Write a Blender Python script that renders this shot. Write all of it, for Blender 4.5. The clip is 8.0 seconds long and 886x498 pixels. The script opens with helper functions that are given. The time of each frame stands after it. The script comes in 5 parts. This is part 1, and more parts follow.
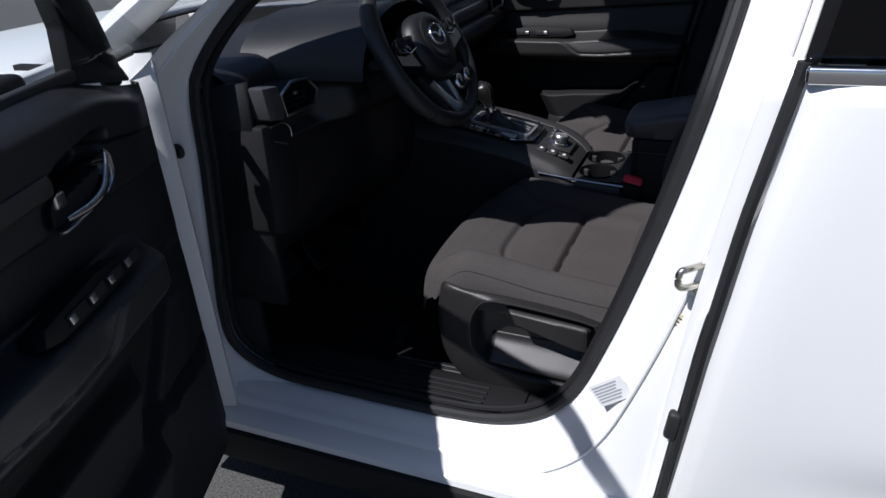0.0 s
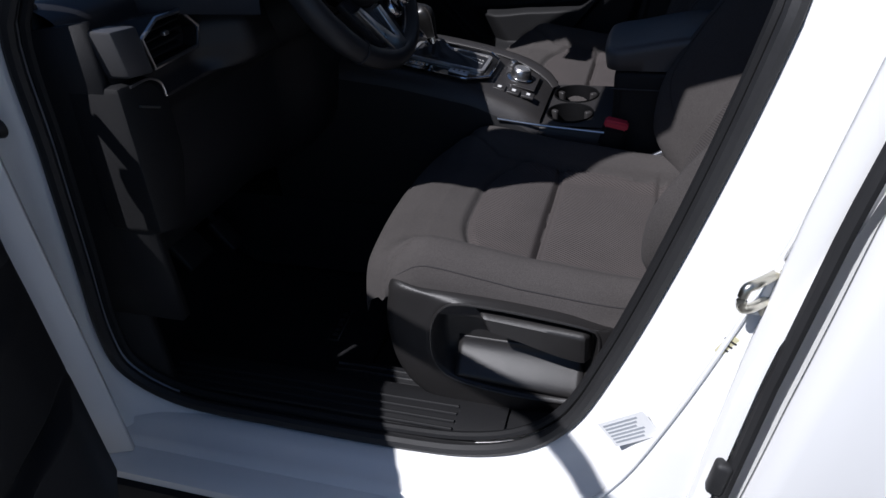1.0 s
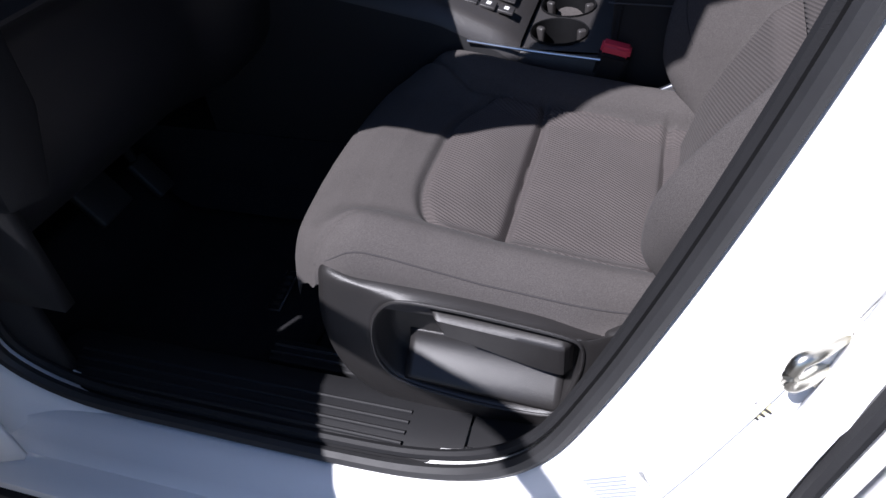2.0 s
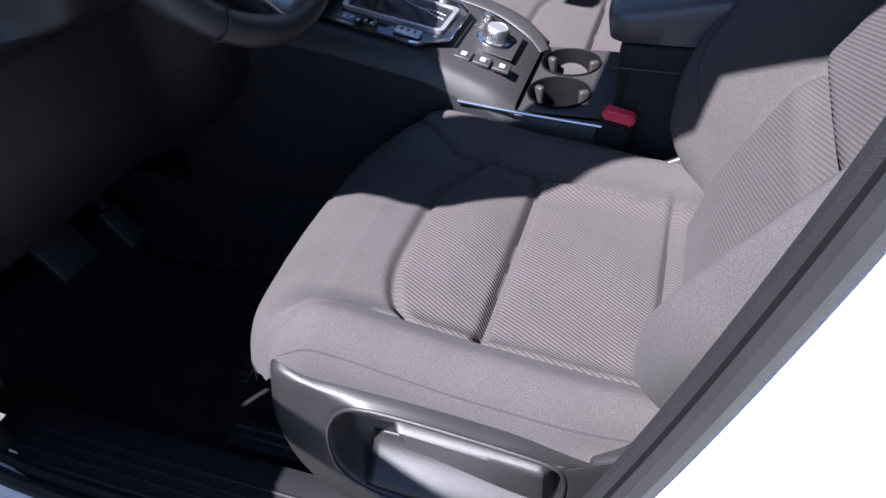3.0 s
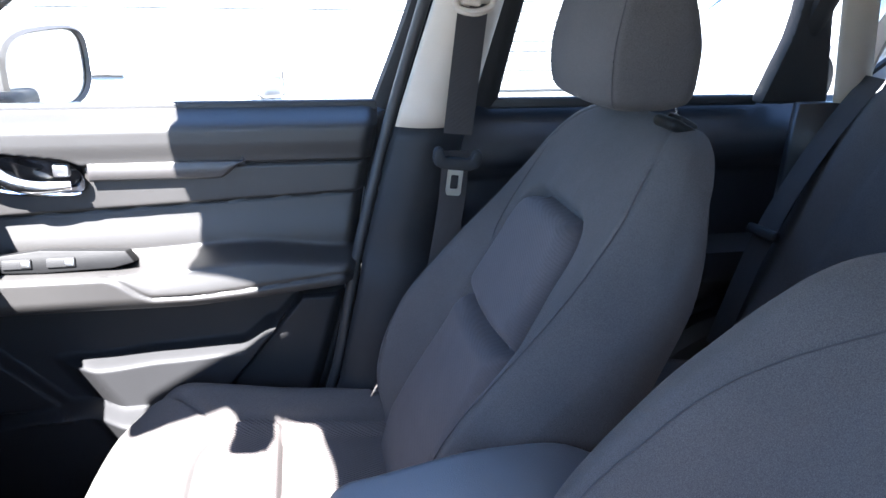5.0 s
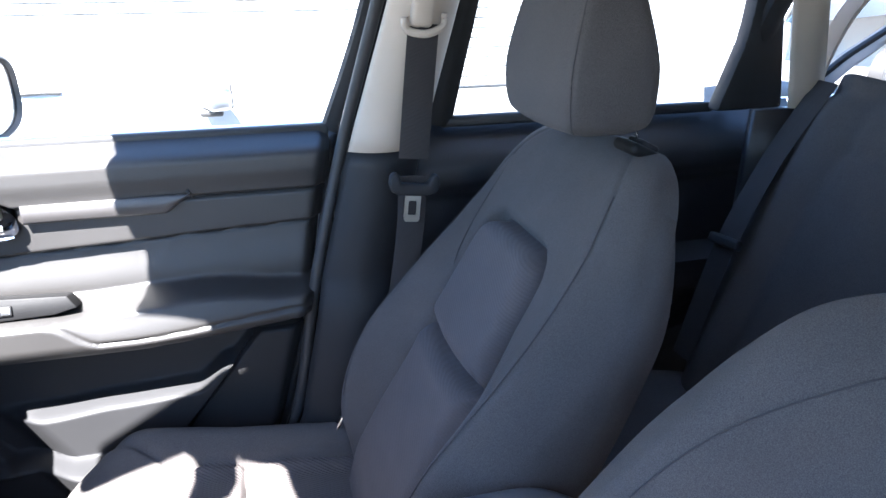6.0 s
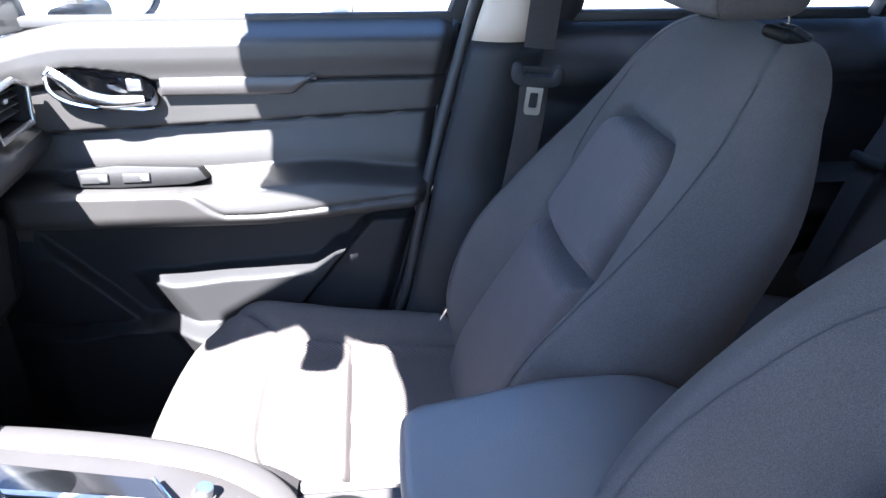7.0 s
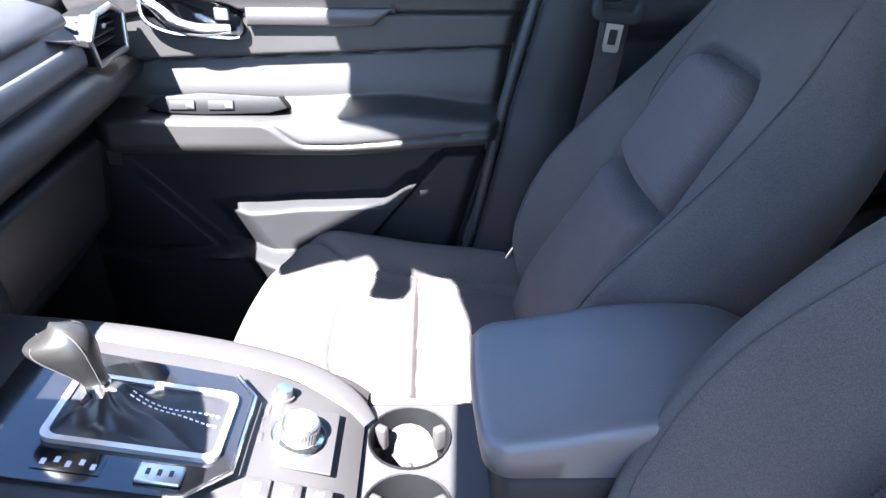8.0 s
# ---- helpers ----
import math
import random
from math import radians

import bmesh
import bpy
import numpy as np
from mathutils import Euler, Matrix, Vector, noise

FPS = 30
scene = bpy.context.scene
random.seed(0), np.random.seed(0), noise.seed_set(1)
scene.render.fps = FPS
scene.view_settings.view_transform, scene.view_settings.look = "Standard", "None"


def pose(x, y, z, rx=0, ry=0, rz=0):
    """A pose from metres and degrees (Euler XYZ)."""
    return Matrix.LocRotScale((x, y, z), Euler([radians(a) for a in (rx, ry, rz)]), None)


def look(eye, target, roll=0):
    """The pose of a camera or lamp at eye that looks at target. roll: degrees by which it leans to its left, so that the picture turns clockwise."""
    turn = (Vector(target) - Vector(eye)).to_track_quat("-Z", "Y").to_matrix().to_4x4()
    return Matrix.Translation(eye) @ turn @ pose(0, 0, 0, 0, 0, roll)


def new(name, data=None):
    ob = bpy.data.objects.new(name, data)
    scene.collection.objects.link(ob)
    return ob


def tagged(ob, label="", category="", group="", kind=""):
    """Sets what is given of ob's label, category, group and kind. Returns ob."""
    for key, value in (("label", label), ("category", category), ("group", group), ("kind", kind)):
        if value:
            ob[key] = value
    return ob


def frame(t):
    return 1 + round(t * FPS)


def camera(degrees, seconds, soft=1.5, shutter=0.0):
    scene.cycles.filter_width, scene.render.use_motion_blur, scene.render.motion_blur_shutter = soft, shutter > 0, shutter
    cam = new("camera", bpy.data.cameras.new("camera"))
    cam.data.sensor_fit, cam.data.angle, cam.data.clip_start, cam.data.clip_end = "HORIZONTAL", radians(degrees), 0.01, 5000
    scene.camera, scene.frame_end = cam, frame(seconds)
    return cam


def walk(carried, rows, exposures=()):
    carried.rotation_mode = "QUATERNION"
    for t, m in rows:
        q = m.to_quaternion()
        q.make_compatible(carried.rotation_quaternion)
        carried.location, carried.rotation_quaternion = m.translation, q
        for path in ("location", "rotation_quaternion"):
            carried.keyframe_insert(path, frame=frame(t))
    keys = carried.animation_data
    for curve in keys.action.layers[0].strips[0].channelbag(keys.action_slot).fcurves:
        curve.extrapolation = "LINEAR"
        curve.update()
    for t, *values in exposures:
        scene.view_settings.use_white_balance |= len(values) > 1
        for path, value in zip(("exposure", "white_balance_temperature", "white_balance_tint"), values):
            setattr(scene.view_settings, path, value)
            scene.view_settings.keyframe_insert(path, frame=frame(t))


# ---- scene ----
cam = camera(64.8, 8.0)
PATH = [
    (0, (0.734, -1.804, 1.453), (-0.006, -0.174, 0.559), -4.1),
    (0.5, (0.645, -1.62, 1.421), (0.005, 0.02, 0.473), -4.8),
    (1, (0.573, -1.467, 1.384), (0.033, 0.114, 0.285), -5.0),
    (2.5, (0.56, -1.095, 1.31), (0.048, 0.27, -0.059), -5.5),
    (3, (0.569, -1.043, 1.313), (0.021, 0.389, 0.029), -4.5),
    (3.5, (0.559, -0.93, 1.332), (0.147, 0.684, 0.226), -4.7),
    (4, (0.478, -0.773, 1.409), (0.446, 0.928, 0.357), -4.2),
    (4.5, (0.446, -0.628, 1.431), (0.7, 1.146, 0.543), 0.6),
    (5, (0.466, -0.543, 1.449), (0.843, 1.293, 0.751), 1.0),
    (6.5, (0.48, -0.489, 1.491), (0.977, 1.306, 0.76), -0.8),
    (7, (0.454, -0.507, 1.427), (0.644, 1.274, 0.537), 0.2),
    (7.5, (0.428, -0.534, 1.397), (0.53, 1.204, 0.411), 0.7),
    (8, (0.428, -0.547, 1.396), (0.459, 1.193, 0.411), 0.4),
]
EXPOSURES = [(0.0, 0.1, 5600, 13), (1.2, 0.25, 5550, 14), (2.5, 1.75, 5500, 19), (3.0, 2.15, 5400, 19), (3.5, 3.35, 5250, 14), (4.0, 3.6, 5200, 12), (4.5, 4.55, 5550, 11), (5.0, 4.6, 5700, 11), (6.5, 4.6, 5700, 11), (7.0, 4.7, 5600, 12), (8.0, 4.65, 5600, 12)]
walk(cam, [(t, look(eye, target, roll)) for t, eye, target, roll in PATH], EXPOSURES)

# ---- light ----
SUN = Vector((0.37, 0.63, -1.0)).normalized()
elev = math.asin(-SUN.z)
world = bpy.data.worlds.new("sky")
scene.world = world
world.use_nodes = True
wn = world.node_tree
sky = wn.nodes.new("ShaderNodeTexSky")
sky.sky_type, sky.sun_disc = "NISHITA", False
sky.dust_density, sky.ozone_density = 0.5, 3.5
sky.sun_elevation, sky.sun_rotation = elev, math.atan2(-SUN.x, -SUN.y)
wn.links.new(sky.outputs[0], wn.nodes["Background"].inputs[0])
wn.nodes["Background"].inputs[1].default_value = 0.05
sun = new("sun", bpy.data.lights.new("sun", "SUN"))
sun.data.energy, sun.data.angle, sun.data.color = 5.0, radians(0.55), (1.0, 0.915, 0.80)
sun.matrix_world = look((0, 0, 8), Vector((0, 0, 8)) + SUN)


# ---- materials ----
def mat(name, color, rough=0.5, metal=0.0, var=0.15, scale=30.0, bump=0.0, bscale=400.0, coat=0.0, ribs=None, spec=0.5, sheen=0.0, var2=0.0):
    """A painted, moulded, woven or metal surface with uneven tone at two scales and fine relief."""
    m = bpy.data.materials.new(name)
    m.use_nodes = True
    nt = m.node_tree
    n, l = nt.nodes, nt.links
    b = n["Principled BSDF"]
    tc = n.new("ShaderNodeTexCoord")
    pos = tc.outputs["Object"]
    big = n.new("ShaderNodeTexNoise")
    big.inputs["Scale"].default_value, big.inputs["Detail"].default_value = scale, 5
    l.new(pos, big.inputs["Vector"])
    fine = n.new("ShaderNodeTexNoise")
    fine.inputs["Scale"].default_value, fine.inputs["Detail"].default_value = bscale, 3
    l.new(pos, fine.inputs["Vector"])
    lo = tuple(c * (1 - var) for c in color)
    hi = tuple(min(1, c * (1 + var)) for c in color)
    ramp = n.new("ShaderNodeMix")
    ramp.data_type = "RGBA"
    ramp.inputs[6].default_value, ramp.inputs[7].default_value = (*lo, 1), (*hi, 1)
    l.new(big.outputs["Fac"], ramp.inputs[0])
    out = ramp.outputs[2]
    if var2:
        mul = n.new("ShaderNodeMix")
        mul.data_type, mul.blend_type = "RGBA", "MULTIPLY"
        mul.inputs[0].default_value = 1
        mr = n.new("ShaderNodeMapRange")
        mr.inputs[1].default_value, mr.inputs[2].default_value = 0.3, 0.7
        mr.inputs[3].default_value, mr.inputs[4].default_value = 1 - var2, 1 + var2
        l.new(fine.outputs["Fac"], mr.inputs[0])
        l.new(out, mul.inputs[6])
        l.new(mr.outputs[0], mul.inputs[7])
        out = mul.outputs[2]
    height = fine.outputs["Fac"]
    if ribs:
        way, pitch, deep = ribs
        dot = n.new("ShaderNodeVectorMath")
        dot.operation = "DOT_PRODUCT"
        dot.inputs[1].default_value = Vector(way).normalized() * (2 * math.pi / pitch)
        l.new(pos, dot.inputs[0])
        sine = n.new("ShaderNodeMath")
        sine.operation = "SINE"
        l.new(dot.outputs["Value"], sine.inputs[0])
        # Colour follows the rib relief: the grooves' shade is put into the tone.
        mr = n.new("ShaderNodeMapRange")
        mr.inputs[1].default_value, mr.inputs[2].default_value = -1, 1
        mr.inputs[3].default_value, mr.inputs[4].default_value = 1 - deep, 1 + deep
        l.new(sine.outputs[0], mr.inputs[0])
        mul = n.new("ShaderNodeMix")
        mul.data_type, mul.blend_type = "RGBA", "MULTIPLY"
        mul.inputs[0].default_value = 1
        l.new(out, mul.inputs[6])
        l.new(mr.outputs[0], mul.inputs[7])
        out = mul.outputs[2]
        add = n.new("ShaderNodeMath")
        add.operation = "MULTIPLY_ADD"
        l.new(sine.outputs[0], add.inputs[0])
        add.inputs[1].default_value = 2.2
        l.new(height, add.inputs[2])
        height = add.outputs[0]
    l.new(out, b.inputs["Base Color"])
    rr = n.new("ShaderNodeMapRange")
    rr.inputs[3].default_value, rr.inputs[4].default_value = max(0.02, rough - 0.08), min(1, rough + 0.08)
    l.new(big.outputs["Fac"], rr.inputs[0])
    l.new(rr.outputs[0], b.inputs["Roughness"])
    b.inputs["Metallic"].default_value = metal
    b.inputs["Specular IOR Level"].default_value = spec
    b.inputs["Coat Weight"].default_value = coat
    b.inputs["Coat Roughness"].default_value = 0.05
    b.inputs["Sheen Weight"].default_value = sheen
    b.inputs["Sheen Roughness"].default_value = 0.5
    if bump:
        bp = n.new("ShaderNodeBump")
        bp.inputs["Strength"].default_value, bp.inputs["Distance"].default_value = bump, 0.001
        l.new(height, bp.inputs["Height"])
        l.new(bp.outputs[0], b.inputs["Normal"])
    return m


def glass(name, tint, alpha):
    """Thin car glass: a tinted clear sheet with a glossy face."""
    m = bpy.data.materials.new(name)
    m.use_nodes = True
    n, l = m.node_tree.nodes, m.node_tree.links
    n.remove(n["Principled BSDF"])
    clear, gloss, mix, fr, pw = (n.new("ShaderNodeBsdfTransparent"), n.new("ShaderNodeBsdfGlossy"), n.new("ShaderNodeMixShader"), n.new("ShaderNodeLayerWeight"), n.new("ShaderNodeMath"))
    clear.inputs[0].default_value = (*tint, 1)
    gloss.inputs["Roughness"].default_value = 0.02
    fr.inputs[0].default_value = 0.5
    pw.operation = "MULTIPLY_ADD"
    sq = n.new("ShaderNodeMath")
    sq.operation = "POWER"
    sq.inputs[1].default_value = 5
    l.new(fr.outputs["Facing"], sq.inputs[0])
    l.new(sq.outputs[0], pw.inputs[0])
    pw.inputs[1].default_value, pw.inputs[2].default_value = 0.35, alpha
    l.new(pw.outputs[0], mix.inputs[0])
    l.new(clear.outputs[0], mix.inputs[1])
    l.new(gloss.outputs[0], mix.inputs[2])
    l.new(mix.outputs[0], n["Material Output"].inputs[0])
    return m


PAINT = mat("white_paint", (0.84, 0.84, 0.83), 0.3, var=0.02, coat=0.3, scale=3)
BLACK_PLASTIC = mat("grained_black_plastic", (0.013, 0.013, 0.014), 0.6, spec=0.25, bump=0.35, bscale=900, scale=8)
SOFT_PLASTIC = mat("soft_touch_trim", (0.012, 0.012, 0.014), 0.45, spec=0.5, bump=0.25, bscale=1100, scale=6)
DOOR_PLASTIC = mat("door_trim_plastic", (0.0185, 0.0175, 0.0172), 0.5, bump=0.3, bscale=1000, scale=6, var=0.1)
GREY_PLASTIC = mat("grey_moulded_plastic", (0.032, 0.030, 0.030), 0.42, bump=0.3, bscale=1200, scale=10, var=0.08)
SEAT_PLASTIC = mat("seat_side_plastic", (0.0176, 0.0165, 0.0165), 0.42, bump=0.3, bscale=1200, scale=10, var=0.08)
GLOSS_BLACK = mat("piano_black_trim", (0.008, 0.008, 0.009), 0.08, var=0.05, coat=0.5)
RUBBER = mat("black_rubber", (0.016, 0.016, 0.017), 0.6, bump=0.2, bscale=300)
CHROME = mat("satin_chrome", (0.78, 0.78, 0.79), 0.16, 1.0, var=0.04)
SILVER = mat("brushed_silver_trim", (0.55, 0.55, 0.56), 0.3, 1.0, var=0.05)
FABRIC = mat("charcoal_seat_fabric", (0.0625, 0.0572, 0.0555), 0.95, bump=0.5, bscale=1100, scale=14, var=0.14, spec=0.15, sheen=0.03, var2=0.34)
RIB_CUSHION = mat("ribbed_cushion_fabric", (0.069, 0.0605, 0.059), 0.95, bump=0.4, bscale=900, scale=14, var=0.12, spec=0.15, sheen=0.03, ribs=((0.515, 1.0, 0), 0.0048, 0.11), var2=0.2)
RIB_BACK = mat("ribbed_backrest_fabric", (0.060, 0.0535, 0.052), 0.95, bump=0.36, bscale=900, scale=14, var=0.12, spec=0.15, sheen=0.03, ribs=((0.45, 0.3, 0.82), 0.0046, 0.11), var2=0.14)
# Copy of RIB_BACK for the shaded seat: shade is put in as fainter ribs.
RIB_BACK_SHADED = mat("shaded_ribbed_fabric", (0.069, 0.0605, 0.060), 0.9, bump=0.12, bscale=900, scale=14, var=0.10, spec=0.2, sheen=0.03, ribs=((0.35, -0.3, 0.85), 0.0046, 0.03), var2=0.14)
MATT_BLACK = mat("matt_black_moulding", (0.0045, 0.0045, 0.005), 0.6, spec=0.2, bump=0.2, bscale=900)
SEAM = mat("dark_sewn_seam", (0.034, 0.031, 0.032), 0.9, var=0.1)
# Lighter, bluer copy of LEATHER: the sky's sheen is put into its base colour.
ARM_LEATHER = mat("armrest_leather", (0.072, 0.073, 0.078), 0.42, bump=0.3, bscale=600, scale=12, spec=0.6)
KNOB_LEATHER = mat("worn_knob_leather", (0.013, 0.0125, 0.012), 0.34, bump=0.06, bscale=700, scale=20)
LEATHER = mat("black_leather", (0.022, 0.022, 0.024), 0.42, bump=0.12, bscale=600, scale=12)
BEIGE = mat("beige_pillar_trim", (0.36, 0.305, 0.25), 0.7, bump=0.2, bscale=700, scale=6, var=0.04)
HEADLINER = mat("grey_headliner_cloth", (0.45, 0.43, 0.41), 0.95, bump=0.3, bscale=900, scale=5, var=0.05)
CARPET = mat("black_carpet", (0.015, 0.015, 0.0165), 1.0, bump=1.0, bscale=700, scale=20, var=0.3, spec=0.1, var2=0.3)
BELT = mat("woven_seat_belt", (0.021, 0.018, 0.018), 0.75, bump=0.4, bscale=900, ribs=((0.2, 0, 1), 0.002, 0.1))
RED = mat("red_release_button", (0.72, 0.05, 0.09), 0.35, var=0.05)
ASPHALT = mat("worn_asphalt", (0.085, 0.083, 0.08), 0.95, bump=1.0, bscale=160, scale=1.2, var=0.25, var2=0.55)
WHITE_PRINT = mat("white_print", (0.75, 0.75, 0.75), 0.5, var=0.02)
BEZEL = mat("satin_bezel", (0.62, 0.61, 0.60), 0.42, 0.85, var=0.05)
FADED_PRINT = mat("faded_grey_print", (0.36, 0.38, 0.41), 0.6, var=0.1)
PALE_STEEL = mat("zinc_plated_steel", (0.6, 0.58, 0.5), 0.3, 1.0, var=0.1)
SATIN = mat("satin_metal_dash_trim", (0.10, 0.10, 0.105), 0.42, 0.5, var=0.06, scale=8)
GLASS = glass("clear_glass", (0.95, 0.97, 0.97), 0.02)
DARK_GLASS = glass("privacy_glass", (0.10, 0.12, 0.14), 0.05)
MIRROR = mat("mirror_glass", (0.9, 0.9, 0.9), 0.03, 1.0, var=0.01)


# ---- building helpers ----
def thing(name, at, label, category, group="", kind="", m=None):
    ob = new(name)
    ob.empty_display_size = 0.05
    ob.matrix_basis = m or Matrix.Translation(at)
    ob["base"] = at
    return tagged(ob, label, category, group, kind)


def put(name, me, material, parent, label="", sharp=38):
    for mt in material if isinstance(material, (list, tuple)) else [material]:
        me.materials.append(mt)
    me.polygons.foreach_set("use_smooth", [True] * len(me.polygons))
    me.set_sharp_from_angle(angle=radians(sharp))
    ob = new(name, me)
    if parent:
        ob.parent = parent
        if parent.type == "EMPTY":
            ob.matrix_parent_inverse = Matrix.Translation(-Vector(parent["base"]))
    return tagged(ob, label)


def part(name, bm, material, parent, label="", sharp=38):
    me = bpy.data.meshes.new(name)
    bmesh.ops.recalc_face_normals(bm, faces=bm.faces)
    bm.to_mesh(me)
    bm.free()
    return put(name, me, material, parent, label, sharp)


def raw(name, verts, faces, material, parent, label="", slots=None, sharp=38, fix=True):
    me = bpy.data.meshes.new(name)
    me.from_pydata([tuple(v) for v in verts], [], faces)
    if slots is not None:
        me.polygons.foreach_set("material_index", slots)
    if fix:
        bm = bmesh.new()
        bm.from_mesh(me)
        bmesh.ops.recalc_face_normals(bm, faces=bm.faces)
        bm.to_mesh(me)
        bm.free()
    return put(name, me, material, parent, label, sharp)


def rbox(name, at, size, material, parent, bevel=0.008, turn=(0, 0, 0), label="", seg=3, taper=None):
    """A rounded block; taper scales its top face in x and y."""
    bm = bmesh.new()
    bmesh.ops.create_cube(bm, size=1)
    for v in bm.verts:
        k = taper if taper and v.co.z > 0 else (1, 1)
        v.co = Vector((v.co.x * size[0] * k[0], v.co.y * size[1] * k[1], v.co.z * size[2]))
    if bevel:
        bmesh.ops.bevel(bm, geom=bm.edges[:], offset=min(bevel, min(size) * 0.49), segments=seg, profile=0.5, affect="EDGES")
    bm.transform(pose(*at, *turn))
    return part(name, bm, material, parent, label)


def prism(name, poly, lo, hi, material, parent, axis="y", bevel=0.004, label="", m=None, seg=2):
    """A plate: a polygon in the plane across the axis, from lo to hi along it, edges rounded."""
    bm = bmesh.new()
    def co(a, b, c):
        return {"y": (a, c, b), "x": (c, a, b), "z": (a, b, c)}[axis]
    f = bm.faces.new([bm.verts.new(co(a, b, lo)) for a, b in poly])
    r = bmesh.ops.extrude_face_region(bm, geom=[f])
    shift = Vector(co(0, 0, hi - lo))
    bmesh.ops.translate(bm, verts=[g for g in r["geom"] if isinstance(g, bmesh.types.BMVert)], vec=shift)
    if bevel:
        bmesh.ops.bevel(bm, geom=bm.edges[:], offset=bevel, segments=seg, profile=0.5, affect="EDGES", clamp_overlap=True)
    if m:
        bm.transform(m)
    return part(name, bm, material, parent, label)


def smooth_line(pts, n=8, closed=False):
    """A Catmull-Rom line through the points."""
    p = [Vector(q) for q in pts]
    out, k = [], len(p)
    for i in range(k if closed else k - 1):
        a, b, c, d = ((p[(i - 1) % k], p[i], p[(i + 1) % k], p[(i + 2) % k]) if closed else (p[max(i - 1, 0)], p[i], p[i + 1], p[min(i + 2, k - 1)]))
        for j in range(n):
            t = j / n
            out.append(0.5 * ((2 * b) + (c - a) * t + (2 * a - 5 * b + 4 * c - d) * t * t + (3 * b - a - 3 * c + d) * t ** 3))
    if not closed:
        out.append(p[-1])
    return out


def tube(name, pts, r, material, parent, closed=False, n=8, flat=1.0, up=(0, 0, 1), label="", cap=True):
    """A rod of oval section along a line; flat is its second radius over the first, along up."""
    p = [Vector(q) for q in pts]
    k, verts, faces = len(p), [], []
    for i, q in enumerate(p):
        d = (p[(i + 1) % k] - p[i - 1]) if closed else (p[min(i + 1, k - 1)] - p[max(i - 1, 0)])
        d.normalize()
        s = d.cross(Vector(up))
        s = s.normalized() if s.length > 1e-4 else d.orthogonal().normalized()
        w = s.cross(d)
        rr = r[i] if isinstance(r, (list, tuple)) else r
        for j in range(n):
            a = 2 * math.pi * j / n
            verts.append(q + s * (rr * math.cos(a)) + w * (rr * flat * math.sin(a)))
    for i in range(k if closed else k - 1):
        for j in range(n):
            a, b = i * n, (i + 1) % k * n
            faces.append((a + j, a + (j + 1) % n, b + (j + 1) % n, b + j))
    if cap and not closed:
        faces += [tuple(range(n)), tuple(range((k - 1) * n, k * n))]
    return raw(name, verts, faces, material, parent, label)


def loft(name, loops, material, parent, closed=False, caps=True, wrap=False, label="", slot=None, sharp=38):
    """A skin over rows of points. closed: each row is a ring; wrap: the last row joins the first."""
    k, n = len(loops), len(loops[0])
    verts = [v for lp in loops for v in lp]
    faces, slots = [], []
    for i in range(k if wrap else k - 1):
        for j in range(n if closed else n - 1):
            a, b = i * n, (i + 1) % k * n
            faces.append((a + j, a + (j + 1) % n, b + (j + 1) % n, b + j))
            slots.append(slot(i, j) if slot else 0)
    if closed and caps and not wrap:
        faces += [tuple(range(n)), tuple(range((k - 1) * n, k * n))]
        slots += [0, 0]
    return raw(name, verts, faces, material, parent, label, slots, sharp)


def shell(name, f, nu, nv, material, parent, thick=0.01, label="", slot=None, sharp=38):
    """A sheet f(u, v), u and v from 0 to 1, with thickness along its back."""
    verts = [Vector(f(i / nu, j / nv)) for i in range(nu + 1) for j in range(nv + 1)]
    w = nv + 1
    faces = [(i * w + j, i * w + j + 1, (i + 1) * w + j + 1, (i + 1) * w + j) for i in range(nu) for j in range(nv)]
    ob = raw(name, verts, faces, material, parent, label, [slot(i / nu, j / nv) if slot else 0 for i in range(nu) for j in range(nv)], sharp)
    if thick:
        md = ob.modifiers.new("thick", "SOLIDIFY")
        md.thickness, md.offset = thick, -1
    return ob


def ss(a, b, x):
    t = min(1.0, max(0.0, (x - a) / (b - a)))
    return t * t * (3 - 2 * t)


def lerp(x, pts):
    """Piecewise linear through (x, y) points."""
    if x <= pts[0][0]:
        return pts[0][1]
    for (a, p), (b, q) in zip(pts, pts[1:]):
        if x <= b:
            return p + (q - p) * (x - a) / (b - a)
    return pts[-1][1]


def ease(x, pts):
    """As lerp, with smooth steps."""
    if x <= pts[0][0]:
        return pts[0][1]
    for (a, p), (b, q) in zip(pts, pts[1:]):
        if x <= b:
            return p + (q - p) * ss(a, b, x)
    return pts[-1][1]


def curve(x, pts):
    """A smooth curve through pts, with no flats between them."""
    k = len(pts)
    if x <= pts[0][0]:
        return pts[0][1]
    for i in range(k - 1):
        (a, p), (b, q) = pts[i], pts[i + 1]
        if x <= b:
            h, u = b - a, (x - a) / (b - a)
            m0 = (q - pts[i - 1][1]) / (b - pts[i - 1][0]) if i else (q - p) / h
            m1 = (pts[i + 2][1] - p) / (pts[i + 2][0] - a) if i + 2 < k else (q - p) / h
            return p * (1 + 2 * u) * (1 - u) ** 2 + h * m0 * u * (1 - u) ** 2 + q * u * u * (3 - 2 * u) - h * m1 * u * u * (1 - u)
    return pts[-1][1]


def bell(x, w):
    return math.exp(-(x / w) ** 2)


